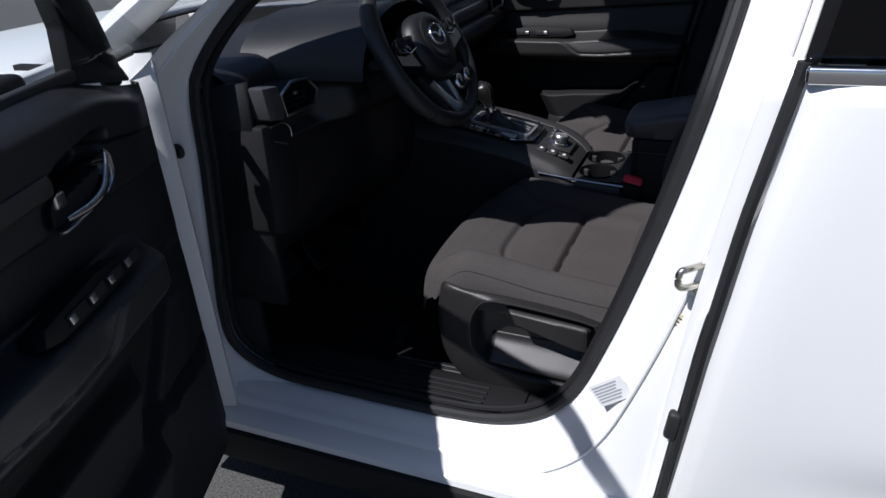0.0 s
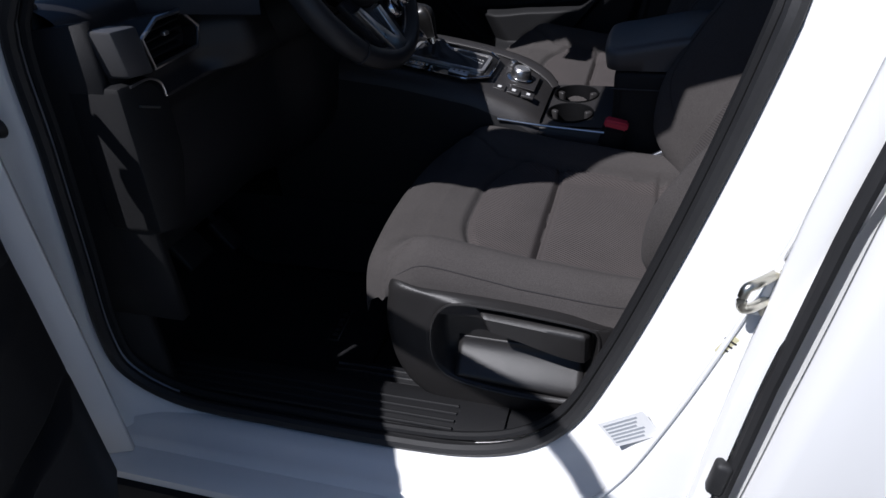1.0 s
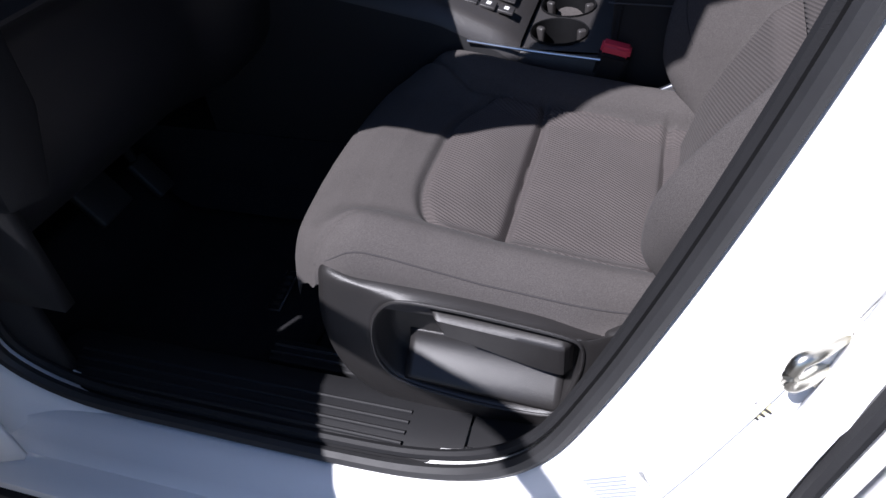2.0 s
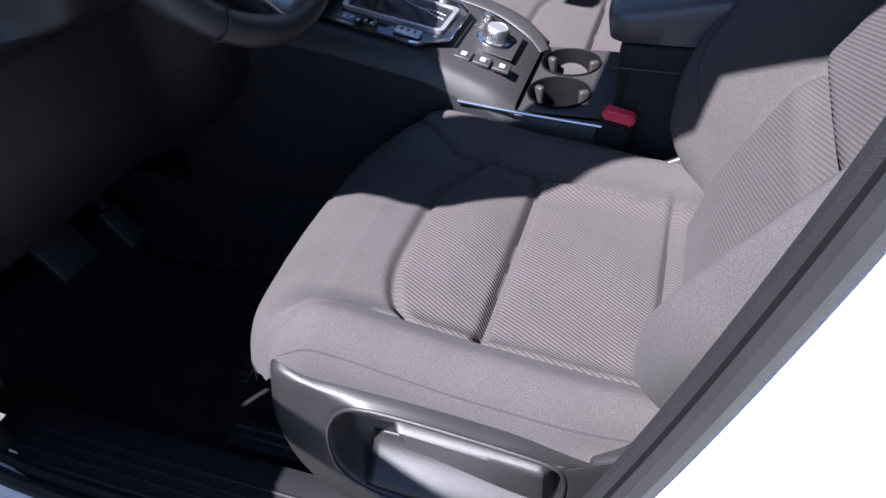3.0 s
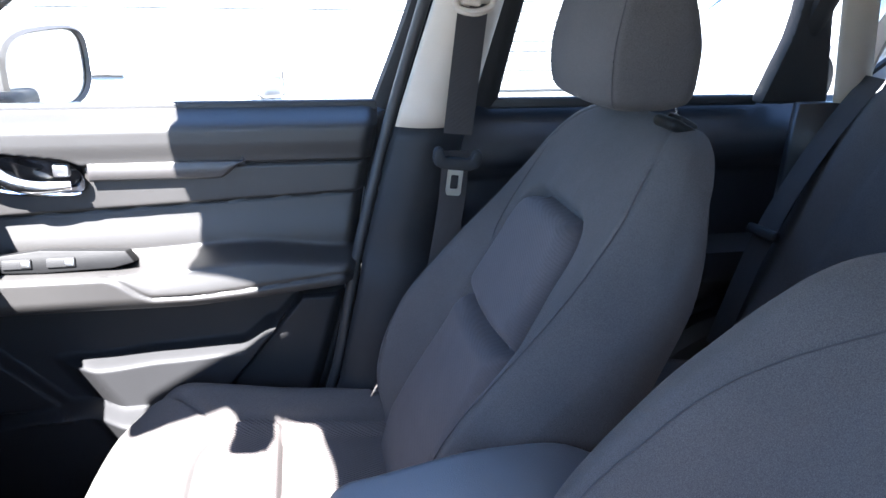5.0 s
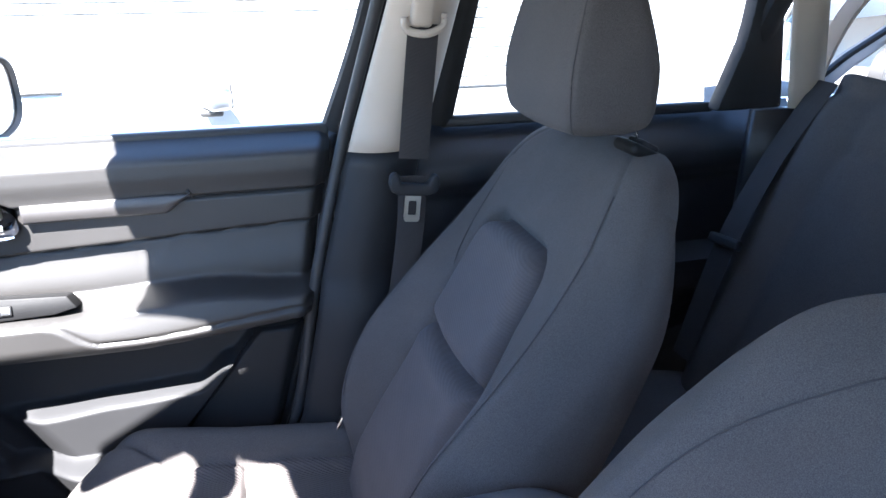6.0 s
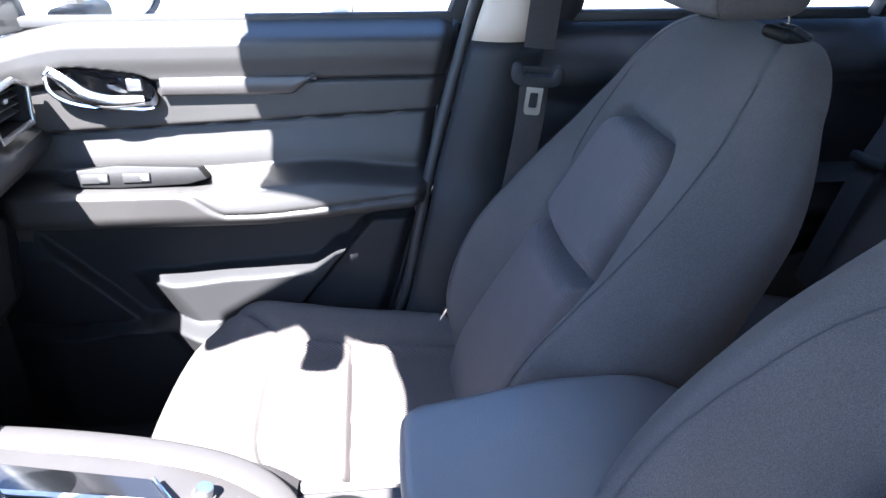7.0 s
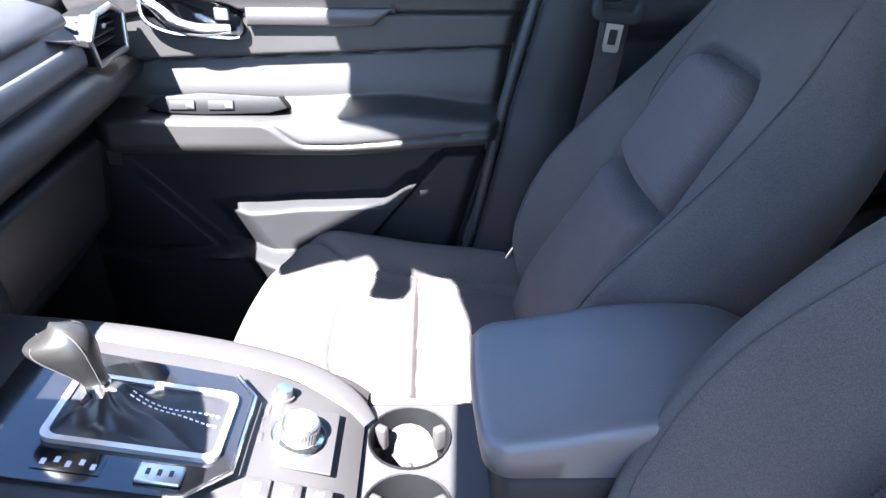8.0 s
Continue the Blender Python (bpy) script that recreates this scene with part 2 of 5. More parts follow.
def rrect(x0, x1, y0, y1, r, n=5):
    pts = []
    for cx, cy, a0 in ((x1 - r, y1 - r, 0), (x0 + r, y1 - r, 90), (x0 + r, y0 + r, 180), (x1 - r, y0 + r, 270)):
        pts += [(cx + r * math.cos(radians(a0 + 90 * i / n)), cy + r * math.sin(radians(a0 + 90 * i / n))) for i in range(n + 1)]
    return pts


def dense(ring, step):
    """The closed ring with points added along its longer sides."""
    pts = []
    for (xa, ya), (xb, yb) in zip(ring, ring[1:] + ring[:1]):
        n = max(1, int(math.hypot(xb - xa, yb - ya) / step))
        pts += [(xa + (xb - xa) * k / n, ya + (yb - ya) * k / n) for k in range(n)]
    return pts


# ---- ground ----
GROUND = 0.10


def ground_sheet():
    bm = bmesh.new()
    bmesh.ops.create_grid(bm, x_segments=40, y_segments=40, size=60)
    bmesh.ops.translate(bm, verts=bm.verts, vec=(0, 0, GROUND))
    tagged(part("ground", bm, ASPHALT, None), "grey worn asphalt of a car park", "ground", kind="structure")


ground_sheet()

# ---- car body ----
body = thing("car_body", (0, 0, GROUND), "white painted body shell of a mid-size car with black sill trims", "car body")

# the front door aperture, as an (x, z) ring from the front sill corner rearwards and up
APERTURE = [(-0.20, 0.475), (0.0, 0.468), (0.20, 0.468), (0.33, 0.478), (0.43, 0.515), (0.50, 0.585), (0.555, 0.71), (0.61, 0.87), (0.66, 1.04),
            (0.695, 1.18), (0.725, 1.32), (0.75, 1.46), (0.765, 1.56), (0.745, 1.62), (0.66, 1.65), (0.50, 1.65), (0.35, 1.655), (0.22, 1.616), (0.12, 1.515), (0.0, 1.40),
            (-0.15, 1.31), (-0.26, 1.17), (-0.285, 0.98), (-0.31, 0.78), (-0.33, 0.62), (-0.31, 0.53)]


FLANGE = 0.6


def ring_at(off, y, s=-1, rear=1.0):
    """The aperture ring pushed outwards in its plane by off, at depth y; upper parts lean inwards."""
    pts = smooth_line([(x, 0, z) for x, z in APERTURE], 5, True)
    out, k = [], len(pts)
    for i, p in enumerate(pts):
        d = pts[(i + 1) % k] - pts[i - 1]
        nrm = Vector((d.z, 0, -d.x)).normalized()
        o = off * (rear if nrm.x > 0.3 else 1.0)
        if nrm.x < -0.2 and off > 0:
            o *= 1 - 0.8 * ss(1.08, 1.22, p.z)
        lean = 0.32 * max(0, p.z - 1.18)
        deep = max(0.0, abs(y) - 0.725) * (1 - FLANGE * ss(1.20, 1.32, p.z) * ss(0.06, -0.08, p.x))
        q = Vector((p.x + nrm.x * o, s * (min(abs(y), 0.725) + deep - lean), p.z + nrm.z * o))
        if off > 0.1 and p.x > 0.30 and q.z < 1.45:
            q.x = max(q.x, gap_x(q.z) - (0.010 if off > 0.12 else 0.03))
        out.append(q)
    return out


def gap_x(z):
    return lerp(z, [(0.30, 0.645), (0.40, 0.665), (0.49, 0.682), (0.81, 0.722), (1.03, 0.755), (1.22, 0.792), (1.32, 0.81), (1.60, 0.85)])


loft("door_aperture", [ring_at(-0.006, 0.70), ring_at(0.0, 0.725), ring_at(0.012, 0.745), ring_at(0.03, 0.755), ring_at(0.05, 0.772), ring_at(0.062, 0.80), ring_at(0.085, 0.815), ring_at(0.11, 0.825, rear=0.9), ring_at(0.125, 0.85, rear=0.85)],
     PAINT, body, closed=True, caps=False, label="white painted door frame with stepped flange")
tube("weatherstrip", ring_at(-0.004, 0.735), 0.011, RUBBER, body, True, label="black rubber door seal", up=(0, 1, 0))
tube("seam_bead", ring_at(0.073, 0.812), 0.0035, PAINT, body, True, up=(0, 1, 0), label="painted sealant bead")
tube("trim_edge", ring_at(-0.014, 0.715), 0.008, BLACK_PLASTIC, body, True, up=(0, 1, 0))

# rocker panel below the door, and its black cladding
ROCK = [(-0.70, 0.455), (-0.745, 0.461), (-0.772, 0.457), (-0.782, 0.450), (-0.80, 0.448), (-0.812, 0.444), (-0.818, 0.437), (-0.838, 0.434), (-0.852, 0.430), (-0.864, 0.420), (-0.866, 0.405)]
loft("rocker_panel", [[(x, y, z) for y, z in ROCK] for x in np.linspace(-0.55, 2.2, 24)], PAINT, body, label="white painted sill panel")
CLAD = [(-0.862, 0.404), (-0.876, 0.400), (-0.884, 0.372), (-0.882, 0.330), (-0.866, 0.312), (-0.80, 0.306), (-0.70, 0.31)]
loft("sill_cladding", [[(x, y, z) for y, z in CLAD] for x in np.linspace(-0.55, 2.2, 24)], BLACK_PLASTIC, body, label="black plastic sill cladding")

# inner sill scuff plate with ribs
loft("scuff_plate", [[(x, y, z) for y, z in [(-0.728, 0.466), (-0.72, 0.482), (-0.70, 0.490), (-0.64, 0.492), (-0.61, 0.48), (-0.59, 0.40)]] for x in np.linspace(-0.30, 0.385, 30)],
     BLACK_PLASTIC, body, label="ribbed black plastic scuff plate")
for y in (-0.655, -0.672, -0.689, -0.706):
    tube("rib", [(-0.26, y, 0.492), (0.30, y, 0.492)], 0.0032, BLACK_PLASTIC, body, n=8)
loft("sill_corner_trim", [[(x, y, z + 0.75 * max(0, x - 0.40) ** 1.6) for y, z in [(-0.728, 0.468), (-0.71, 0.487), (-0.66, 0.494), (-0.61, 0.482), (-0.585, 0.40)]] for x in np.linspace(0.389, 0.62, 12)], BLACK_PLASTIC, body)
rbox("trim_strip", (0.425, -0.70, 0.496), (0.075, 0.012, 0.008), SILVER, body, 0.003)

# floor, tunnel, firewall, far side
loft("floor_pan", [[(x, y, z) for y, z in [(-0.62, 0.43), (-0.58, 0.385), (-0.20, 0.385), (-0.14, 0.44), (-0.12, 0.56), (0.12, 0.56), (0.14, 0.44), (0.20, 0.385), (0.60, 0.385), (0.66, 0.45), (0.72, 0.46)]] for x in np.linspace(-0.62, 2.3, 20)], CARPET, body, label="black carpeted floor")
loft("firewall", [[(x, y, z) for x, z in [(-0.45, 0.38), (-0.62, 0.50), (-0.70, 0.80), (-0.75, 1.10)]] for y in np.linspace(-0.74, 0.74, 10)], CARPET, body)
loft("far_sill", [[(x, y, z) for y, z in [(0.60, 0.40), (0.64, 0.48), (0.72, 0.49), (0.76, 0.46), (0.88, 0.40), (0.88, 0.25)]] for x in np.linspace(-0.55, 2.2, 14)], BLACK_PLASTIC, body)


def roof_z(x, y):
    return 1.755 - 0.11 * (y / 0.585) ** 2 - 0.05 * ((x - 0.8) / 1.0) ** 2


def header_x(y):
    """The rear edge of the windscreen across the car. Unseen: its steps are added to shape the sun patches."""
    return ease(y, [(-0.585, 0.145), (-0.40, 0.137), (-0.226, 0.131), (-0.085, 0.108), (-0.05, 0.04), (0.05, 0.04), (0.085, 0.092), (0.16, 0.105), (0.18, 0.014), (0.25, 0.033), (0.33, 0.065), (0.45, 0.12), (0.585, 0.135)])


def roof(u, v):
    y = -0.585 + 1.17 * v
    x0 = header_x(y)
    x = x0 + (2.35 - x0) * u
    return (x, y, roof_z(x, y))


shell("roof", roof, 30, 90, PAINT, body, 0.012, "white painted roof")
shell("headliner", lambda u, v: Vector(roof(u, v)) - Vector((0, 0, 0.03)), 30, 90, HEADLINER, body, 0.012, "pale grey cloth headliner")


def pillar(name, a, b, ra, rb, material, flat=0.6, n=14, label=""):
    tube(name, smooth_line([a, ((a[0] + b[0]) / 2, (a[1] + b[1]) / 2, (a[2] + b[2]) / 2 + 0.02), b], 8), [ra + (rb - ra) * i / 16 for i in range(17)], material, body, n=n, flat=flat, label=label)


for s in (-1, 1):
    pillar("a_pillar", (-0.54, s * 0.755, 1.19), (0.20, s * 0.62, 1.60), 0.055, 0.046, PAINT, label="white painted windscreen pillar")
    tube("roof_rail", smooth_line([(0.08, s * 0.59, 1.55), (0.2, s * 0.62, 1.630), (0.32, s * 0.61, 1.677), (0.48, s * 0.605, 1.686), (0.9, s * 0.605, 1.69), (1.6, s * 0.60, 1.65), (2.3, s * 0.56, 1.59)], 6), 0.030, PAINT, body, n=12)

for s in (-1, 1):
    shell("kick_panel", lambda u, v, s=s: (-0.80 + 0.555 * u, s * 0.708, 0.36 + 0.82 * v), 4, 4, BLACK_PLASTIC, body, 0.02, "black side panel of the footwell")
# screen, cowl and bonnet ahead
def screen(u, v):
    k = 2 * v - 1
    foot = Vector((-0.90 + 0.36 * k * k, 0.70 * k, 1.205 + 0.03 * k * k))
    head = Vector((header_x(0.58 * k) - 0.01, 0.58 * k, roof_z(header_x(0.58 * k), 0.58 * k) - 0.004))
    return foot.lerp(head, u) + Vector((-0.02, 0, 0.02)) * math.sin(math.pi * u)


shell("windscreen", screen, 14, 20, GLASS, body, 0.004, "clear laminated windscreen").visible_shadow = False
shell("bonnet", lambda u, v: (-2.0 + 1.05 * u + 0.34 * (2 * v - 1) ** 2 * u, (2 * v - 1) * 0.80, 1.09 + 0.11 * math.sin(math.pi / 2 * u) - 0.05 * abs(2 * v - 1) ** 4), 14, 18, PAINT, body, 0.02, "white painted bonnet")
shell("cowl_panel", lambda u, v: (-0.97 + 0.11 * u + 0.35 * (2 * v - 1) ** 2, (2 * v - 1) * 0.74, 1.185 + 0.012 * u + 0.025 * (2 * v - 1) ** 2), 4, 18, BLACK_PLASTIC, body, 0.006, "black plastic cowl below the windscreen")
shell("front_wing", lambda u, v: (-1.65 + 1.26 * u, -0.82 - 0.07 * math.sin(math.pi * min(1, v * 1.1)) * (1 - 0.15 * u), 0.62 + 0.40 * (1 - v) + 0.10 * u), 16, 10, PAINT, body, 0.01, "white painted front wing")
shell("front_wing", lambda u, v: (-1.65 + 1.26 * u, 0.82 + 0.07 * math.sin(math.pi * min(1, v * 1.1)), 0.62 + 0.46 * (1 - v) + 0.04 * u), 16, 10, PAINT, body, 0.01, "white painted front wing")
shell("tailgate", lambda u, v: (2.32 + 0.16 * (1 - u), (2 * v - 1) * 0.68, 0.55 + 0.65 * u), 6, 10, PAINT, body, 0.03, "white tailgate")
shell("rear_window", lambda u, v: (2.36 - 0.10 * u, (2 * v - 1) * 0.60, 1.20 + 0.44 * u), 4, 6, DARK_GLASS, body, 0.004, "dark rear window")

# road wheels and the far flank
for x in (-1.32, 1.42):
    for s in (-1, 1):
        if (x, s) != (1.42, -1):
            shell("wheel_arch", lambda u, v, x=x, s=s: (x + 0.40 * math.cos(math.pi * u), s * (0.70 + 0.17 * v), 0.46 + 0.38 * math.sin(math.pi * u)), 16, 2, BLACK_PLASTIC, body, 0.01)
        tyre = tube("wheel", [(x, s * 0.66, 0.455), (x, s * 0.68, 0.455), (x, s * 0.84, 0.455), (x, s * 0.86, 0.455)], [0.33, 0.355, 0.355, 0.33], RUBBER, body, n=32, label="black tyre on a silver wheel")
        tube("wheel_rim", [(x, s * 0.85, 0.455), (x, s * 0.866, 0.455)], [0.235, 0.22], SILVER, tyre, n=28)
shell("far_flank", lambda u, v: (0.62 + 1.72 * u, 0.835 + 0.04 * math.sin(math.pi * v * 0.9) - 0.10 * ss(0.7, 1.0, u), 0.40 + 0.84 * v), 20, 12, PAINT, body, 0.02, "white painted far flank")
shell("front_bumper", lambda u, v: (-2.02 + 0.30 * (2 * v - 1) ** 4 - 0.06 * math.sin(math.pi * u), (2 * v - 1) * 0.82, 0.34 + 0.74 * u), 8, 16, PAINT, body, 0.03, "white painted front bumper")

# ---- rear side door beside the camera, closed ----
rdoor = thing("rear_door", (0.8, -0.85, 0.40), "closed white rear car door with dark tinted window", "car door")


def rdoor_skin(u, v):
    z = 0.40 + 0.83 * v
    x = gap_x(z) + 0.012 + (2.0 - gap_x(z)) * u
    return (x, -0.852 - 0.035 * math.sin(math.pi * v * 0.95) ** 0.7 - 0.012 * ss(0.0, 0.04, u) + 0.018 * bell(v - 0.25, 0.08) * ss(0.05, 0.3, u), z)


shell("door_skin", rdoor_skin, 40, 30, PAINT, rdoor, 0.02, "white painted door skin")
shell("gap_backing", lambda u, v: (gap_x(0.33 + 0.92 * v) - 0.03 + 0.10 * u, -0.832, 0.33 + 0.92 * v), 3, 16, PAINT, rdoor, 0.01)
prism("window_glass", [(0.815, 1.245), (1.95, 1.245), (1.80, 1.50), (1.20, 1.58), (0.87, 1.57)], -0.838, -0.832, DARK_GLASS, rdoor, label="dark tinted window glass", bevel=0)
# Black sheet added behind the tinted glass; keeps light out and the window dark.
prism("blackout_sheet", [(0.80, 1.20), (1.98, 1.20), (1.85, 1.52), (1.20, 1.60), (0.86, 1.59)], -0.815, -0.80, BLACK_PLASTIC, rdoor, bevel=0)
rbox("window_chrome_strip", (1.40, -0.866, 1.238), (1.20, 0.018, 0.022), CHROME, rdoor, 0.005, label="bright chrome waist strip")
prism("window_frame", [(0.795, 1.235), (0.815, 1.245), (0.87, 1.575), (0.85, 1.58)], -0.85, -0.82, GLOSS_BLACK, rdoor, bevel=0.002)
tube("door_seal", [(gap_x(z) + 0.001, -0.850, z) for z in np.linspace(0.33, 1.25, 24)], 0.0085, RUBBER, rdoor, label="black rubber edge seal", up=(0, 1, 0))


# ---- doors seen from inside ----
def door_edge(z):
    return lerp(z, [(0.48, 0.40), (0.71, 0.475), (0.96, 0.545), (1.25, 0.60)])


def door_bump(x, z, arm0=-0.22):
    """How far the inner trim stands into the cabin."""
    crease = 1.082 + 0.038 * x
    upper = 0.040 + 0.010 * ss(1.161, 1.170, z) + 0.006 * ss(1.17, 1.205, z) - 0.062 * ss(1.218, 1.258, z) ** 1.7
    upper -= 0.006 * bell(z - 1.1625, 0.003)
    insert = 0.022 + 0.012 * ss(crease, 1.02, z)
    b = insert + (upper - insert) * ss(crease - 0.003, crease + 0.005, z)
    b -= 0.005 * bell(z - crease, 0.004)
    b = 0.010 + (b - 0.010) * ss(0.91, 0.96, z)
    # armrest: a ledge that narrows rearwards, a padded face and a lip below its seam
    front = ss(arm0, arm0 + 0.10, x)
    arm_top = ease(x, [(-0.2, 1.010), (0.165, 1.006), (0.36, 1.014), (0.54, 0.997)])
    arm_low = lerp(x, [(-0.2, 0.935), (0.0, 0.932), (0.262, 0.928), (0.51, 0.943)])
    arm = ss(arm_top + 0.008, arm_top - 0.014, z) * ss(arm_low - 0.012, arm_low + 0.005, z)
    seam = arm_low + 0.025 + 0.042 * ss(0.21, 0.13, x)
    face = 0.072 + 0.012 * ss(arm_top, seam, z) + 0.004 * ss(seam + 0.004, seam - 0.008, z)
    b += (face - 0.004 * bell(z - seam, 0.003) * ss(0.125, 0.14, x)) * arm * front * (1 - 0.30 * ss(0.26, 0.58, x))
    # map pocket with a raked rear edge
    line = ease(x, [(-0.4, 0.80), (0.086, 0.806), (0.20, 0.815), (0.33, 0.820), (0.395, 0.862), (0.44, 0.898)])
    rake = 0.34 + 0.825 * (z - 0.776)
    b += 0.050 * ss(line + 0.006, line - 0.016, z) * ss(rake + 0.003, rake - 0.005, x) * ss(0.0, 0.09, x + (z - 0.78) * 0.6)
    b += 0.030 * ss(rake - 0.003, rake + 0.008, x) * ss(0.915, 0.90, z)
    # speaker panel and the bin below it
    diag = -0.108 + (0.839 - z) * 0.92
    b += 0.030 * ss(diag + 0.008, diag - 0.004, x) * ss(0.90, 0.84, z) * ss(0.69, 0.715, z)
    b += 0.05 * ss(0.716, 0.698, z - 0.12 * max(-0.1, min(0.0, x))) * ss(0.36, 0.30, x)
    q, w = (x - 0.030) / 0.082, (z - 1.157 + 0.14 * (x - 0.030)) / 0.030
    b -= 0.040 * ss(1.0, 0.75, (q ** 4 + w ** 4) ** 0.25)
    return 0.022 + (b - 0.022) * ss(-0.262, -0.13, x)


def front_door(name, s, m, label):
    d = thing(name, (-0.36, s * 0.82, 0.40), label, "car door", m=m)
    a0 = -0.22 if s > 0 else -0.08
    ex = 0.05 if s < 0 else 0.0

    def trim(u, v):
        z = 0.48 + 0.775 * v
        wide = door_edge(z) + ex + 0.265
        x = -0.265 + wide * u
        edge = min(u, 1 - u) * wide
        return (x, s * (0.715 - door_bump(x, z, a0) + 0.02 * bell(edge, 0.012)), z - 0.05 * ss(0.0, -0.26, x) * ss(1.05, 1.25, z))

    # One trim in two tones: the driver side's shade is put into a darker plastic.
    shell("inner_trim", trim, 260, 260, [DOOR_PLASTIC if s > 0 else SOFT_PLASTIC, BLACK_PLASTIC], d, 0.006, "dark moulded door trim with black lower part", sharp=60, slot=lambda u, v: 1 if v < 0.55 else 0)
    # silver trim strip with a pointed rear end
    def strip(u, v):
        x = 0.118 + 0.25 * u
        w = 0.5 - 0.5 * max(0.0, (u - 0.84) / 0.16)
        zc = 1.157
        z = zc + (0.5 - (1 - v) * 2 * w) * 0.030
        return (x, s * (0.715 - door_bump(x, zc) - 0.012 - 0.004 * math.sin(math.pi * v)), z)
    shell("trim_strip", strip, 60, 8, GREY_PLASTIC, d, 0.008, "satin grey trim strip with a pointed end")
    # handle bowl, lever
    hx, hz, hy = (0.030, 1.157, 0.662) if s > 0 else (0.055, 1.125, 0.665)
    ds = 0.017 if s > 0 else 0.12
    bowl = [(hx + 0.082 * math.copysign(abs(math.cos(a)) ** 0.6, math.cos(a)), s * (hy - 0.002), hz + 0.028 * math.copysign(abs(math.sin(a)) ** 0.7, math.sin(a)) - 0.014 * math.cos(a)) for a in np.linspace(0, 2 * math.pi, 28, endpoint=False)]
    arc = [(hx + 0.084 * math.copysign(abs(math.cos(a)) ** 0.6, math.cos(a)), s * (hy - 0.004), hz + 0.030 * math.copysign(abs(math.sin(a)) ** 0.7, math.sin(a)) - 0.014 * math.cos(a)) for a in np.linspace(radians(140), radians(325), 26)]
    tube("handle_rim", arc, [0.002 + 0.003 * math.sin(math.pi * (0.1 + 0.85 * i / 25)) for i in range(26)], CHROME, d, label="chrome lower rim of the handle bowl", up=(0, 1, 0))
    loft("handle_bowl", [[Vector(p) for p in bowl], [Vector((hx + (p[0] - hx) * 0.8, s * (hy + 0.030), hz + (p[2] - hz) * 0.8)) for p in bowl], [Vector((hx + (p[0] - hx) * 0.05, s * (hy + 0.034), hz + (p[2] - hz) * 0.05)) for p in bowl]], GLOSS_BLACK, d, closed=True, caps=False)
    lever = smooth_line([(hx - 0.080, s * 0.662, hz + 0.030), (hx - 0.052, s * 0.650, hz + 0.014), (hx - 0.024, s * 0.645, hz - 0.008), (hx + 0.012, s * 0.648, hz - 0.018), (hx + 0.062, s * 0.655, hz - 0.018)], 6)
    tube("handle", lever, [(0.007 + 0.005 * math.sin(math.pi * i / 24)) * (1 if s > 0 else 0.6) for i in range(25)], CHROME, d, n=10, flat=0.5, label="chrome pull handle", up=(0, 1, 0))
    rbox("lock_knob", (hx + 0.046, s * 0.672, hz + 0.004), (0.026, 0.012, 0.022), SILVER, d, 0.004)
    # switch panel on the armrest, raked back, with flat rocker switches
    face = pose(ds, s * 0.616, 1.0, -s * 14, 0, 0)
    prism("switch_panel", [(-0.085, 0.018), (-0.05, 0.006), (0.02, 0.003), (0.13, 0.006), (0.163, 0.014), (0.150, 0.034), (0.02, 0.041), (-0.05, 0.034)], 0.0, s * 0.04, MATT_BLACK, d, bevel=0.003, label="black window switch panel", m=face)
    xs = (-0.016, 0.050) if s > 0 else (-0.06, -0.01, 0.04, 0.09)
    for x in xs:
        sw = prism("window_switch", [(x - 0.022, 0.012), (x + 0.022, 0.012), (x + 0.022, 0.028), (x - 0.022, 0.028)], -s * 0.004, s * 0.004, BLACK_PLASTIC, d, bevel=0.002, m=face)
        prism("switch_tip", [(x + 0.007, 0.014), (x + 0.020, 0.014), (x + 0.020, 0.025), (x + 0.007, 0.025)], -s * 0.0052, -s * 0.002, SILVER, sw, bevel=0.001, m=face)
    # outer skin, frame and glass
    shell("door_skin", lambda u, v: (-0.36 + (door_edge(0.48 + 0.77 * v) + ex + 0.46) * u, s * (0.835 + 0.045 * math.sin(math.pi * v * 0.9)), 0.40 + 0.845 * v), 20, 16, PAINT, d, 0.02, "white painted door skin")
    shell("door_edge_plate", lambda u, v: (-0.33, s * (0.70 + 0.15 * u), 0.44 + 0.80 * v), 2, 8, PAINT, d, 0.01)
    shell("door_rear_plate", lambda u, v: (door_edge(0.44 + 0.80 * v) + ex + 0.01 + 0.05 * u, s * (0.70 + 0.15 * u), 0.44 + 0.80 * v), 4, 12, BLACK_PLASTIC if s > 0 else PAINT, d, 0.01)
    fr = [(-0.245, 0.74, 1.215), (-0.125, 0.70, 1.345), (0.02, 0.66, 1.43), (0.15, 0.63, 1.53), (0.26, 0.59, 1.61), (0.42, 0.57, 1.655), (0.60, 0.57, 1.65), (0.69, 0.60, 1.59), (0.68, 0.66, 1.45), (0.615, 0.73, 1.25)]
    tube("window_frame", smooth_line([(x + ex * ss(0.1, 0.5, x) * 1.6, s * y, z) for x, y, z in fr], 5), 0.027, BLACK_PLASTIC, d, n=10, flat=0.7, label="black window frame", up=(0, 1, 0))
    shell("window_glass", lambda u, v: (-0.20 + 0.82 * u + 0.04 * v, s * (0.745 - 0.13 * v), 1.24 + v * max(0.05, lerp(-0.2 + 0.82 * u, [(-0.2, 0.05), (0.1, 0.24), (0.3, 0.38), (0.65, 0.41)]))), 12, 8, GLASS, d, 0.004, "clear side window").visible_shadow = False
    rbox("window_seal", (0.15, s * 0.725, 1.252), (0.90, 0.02, 0.02), RUBBER, d, 0.005)
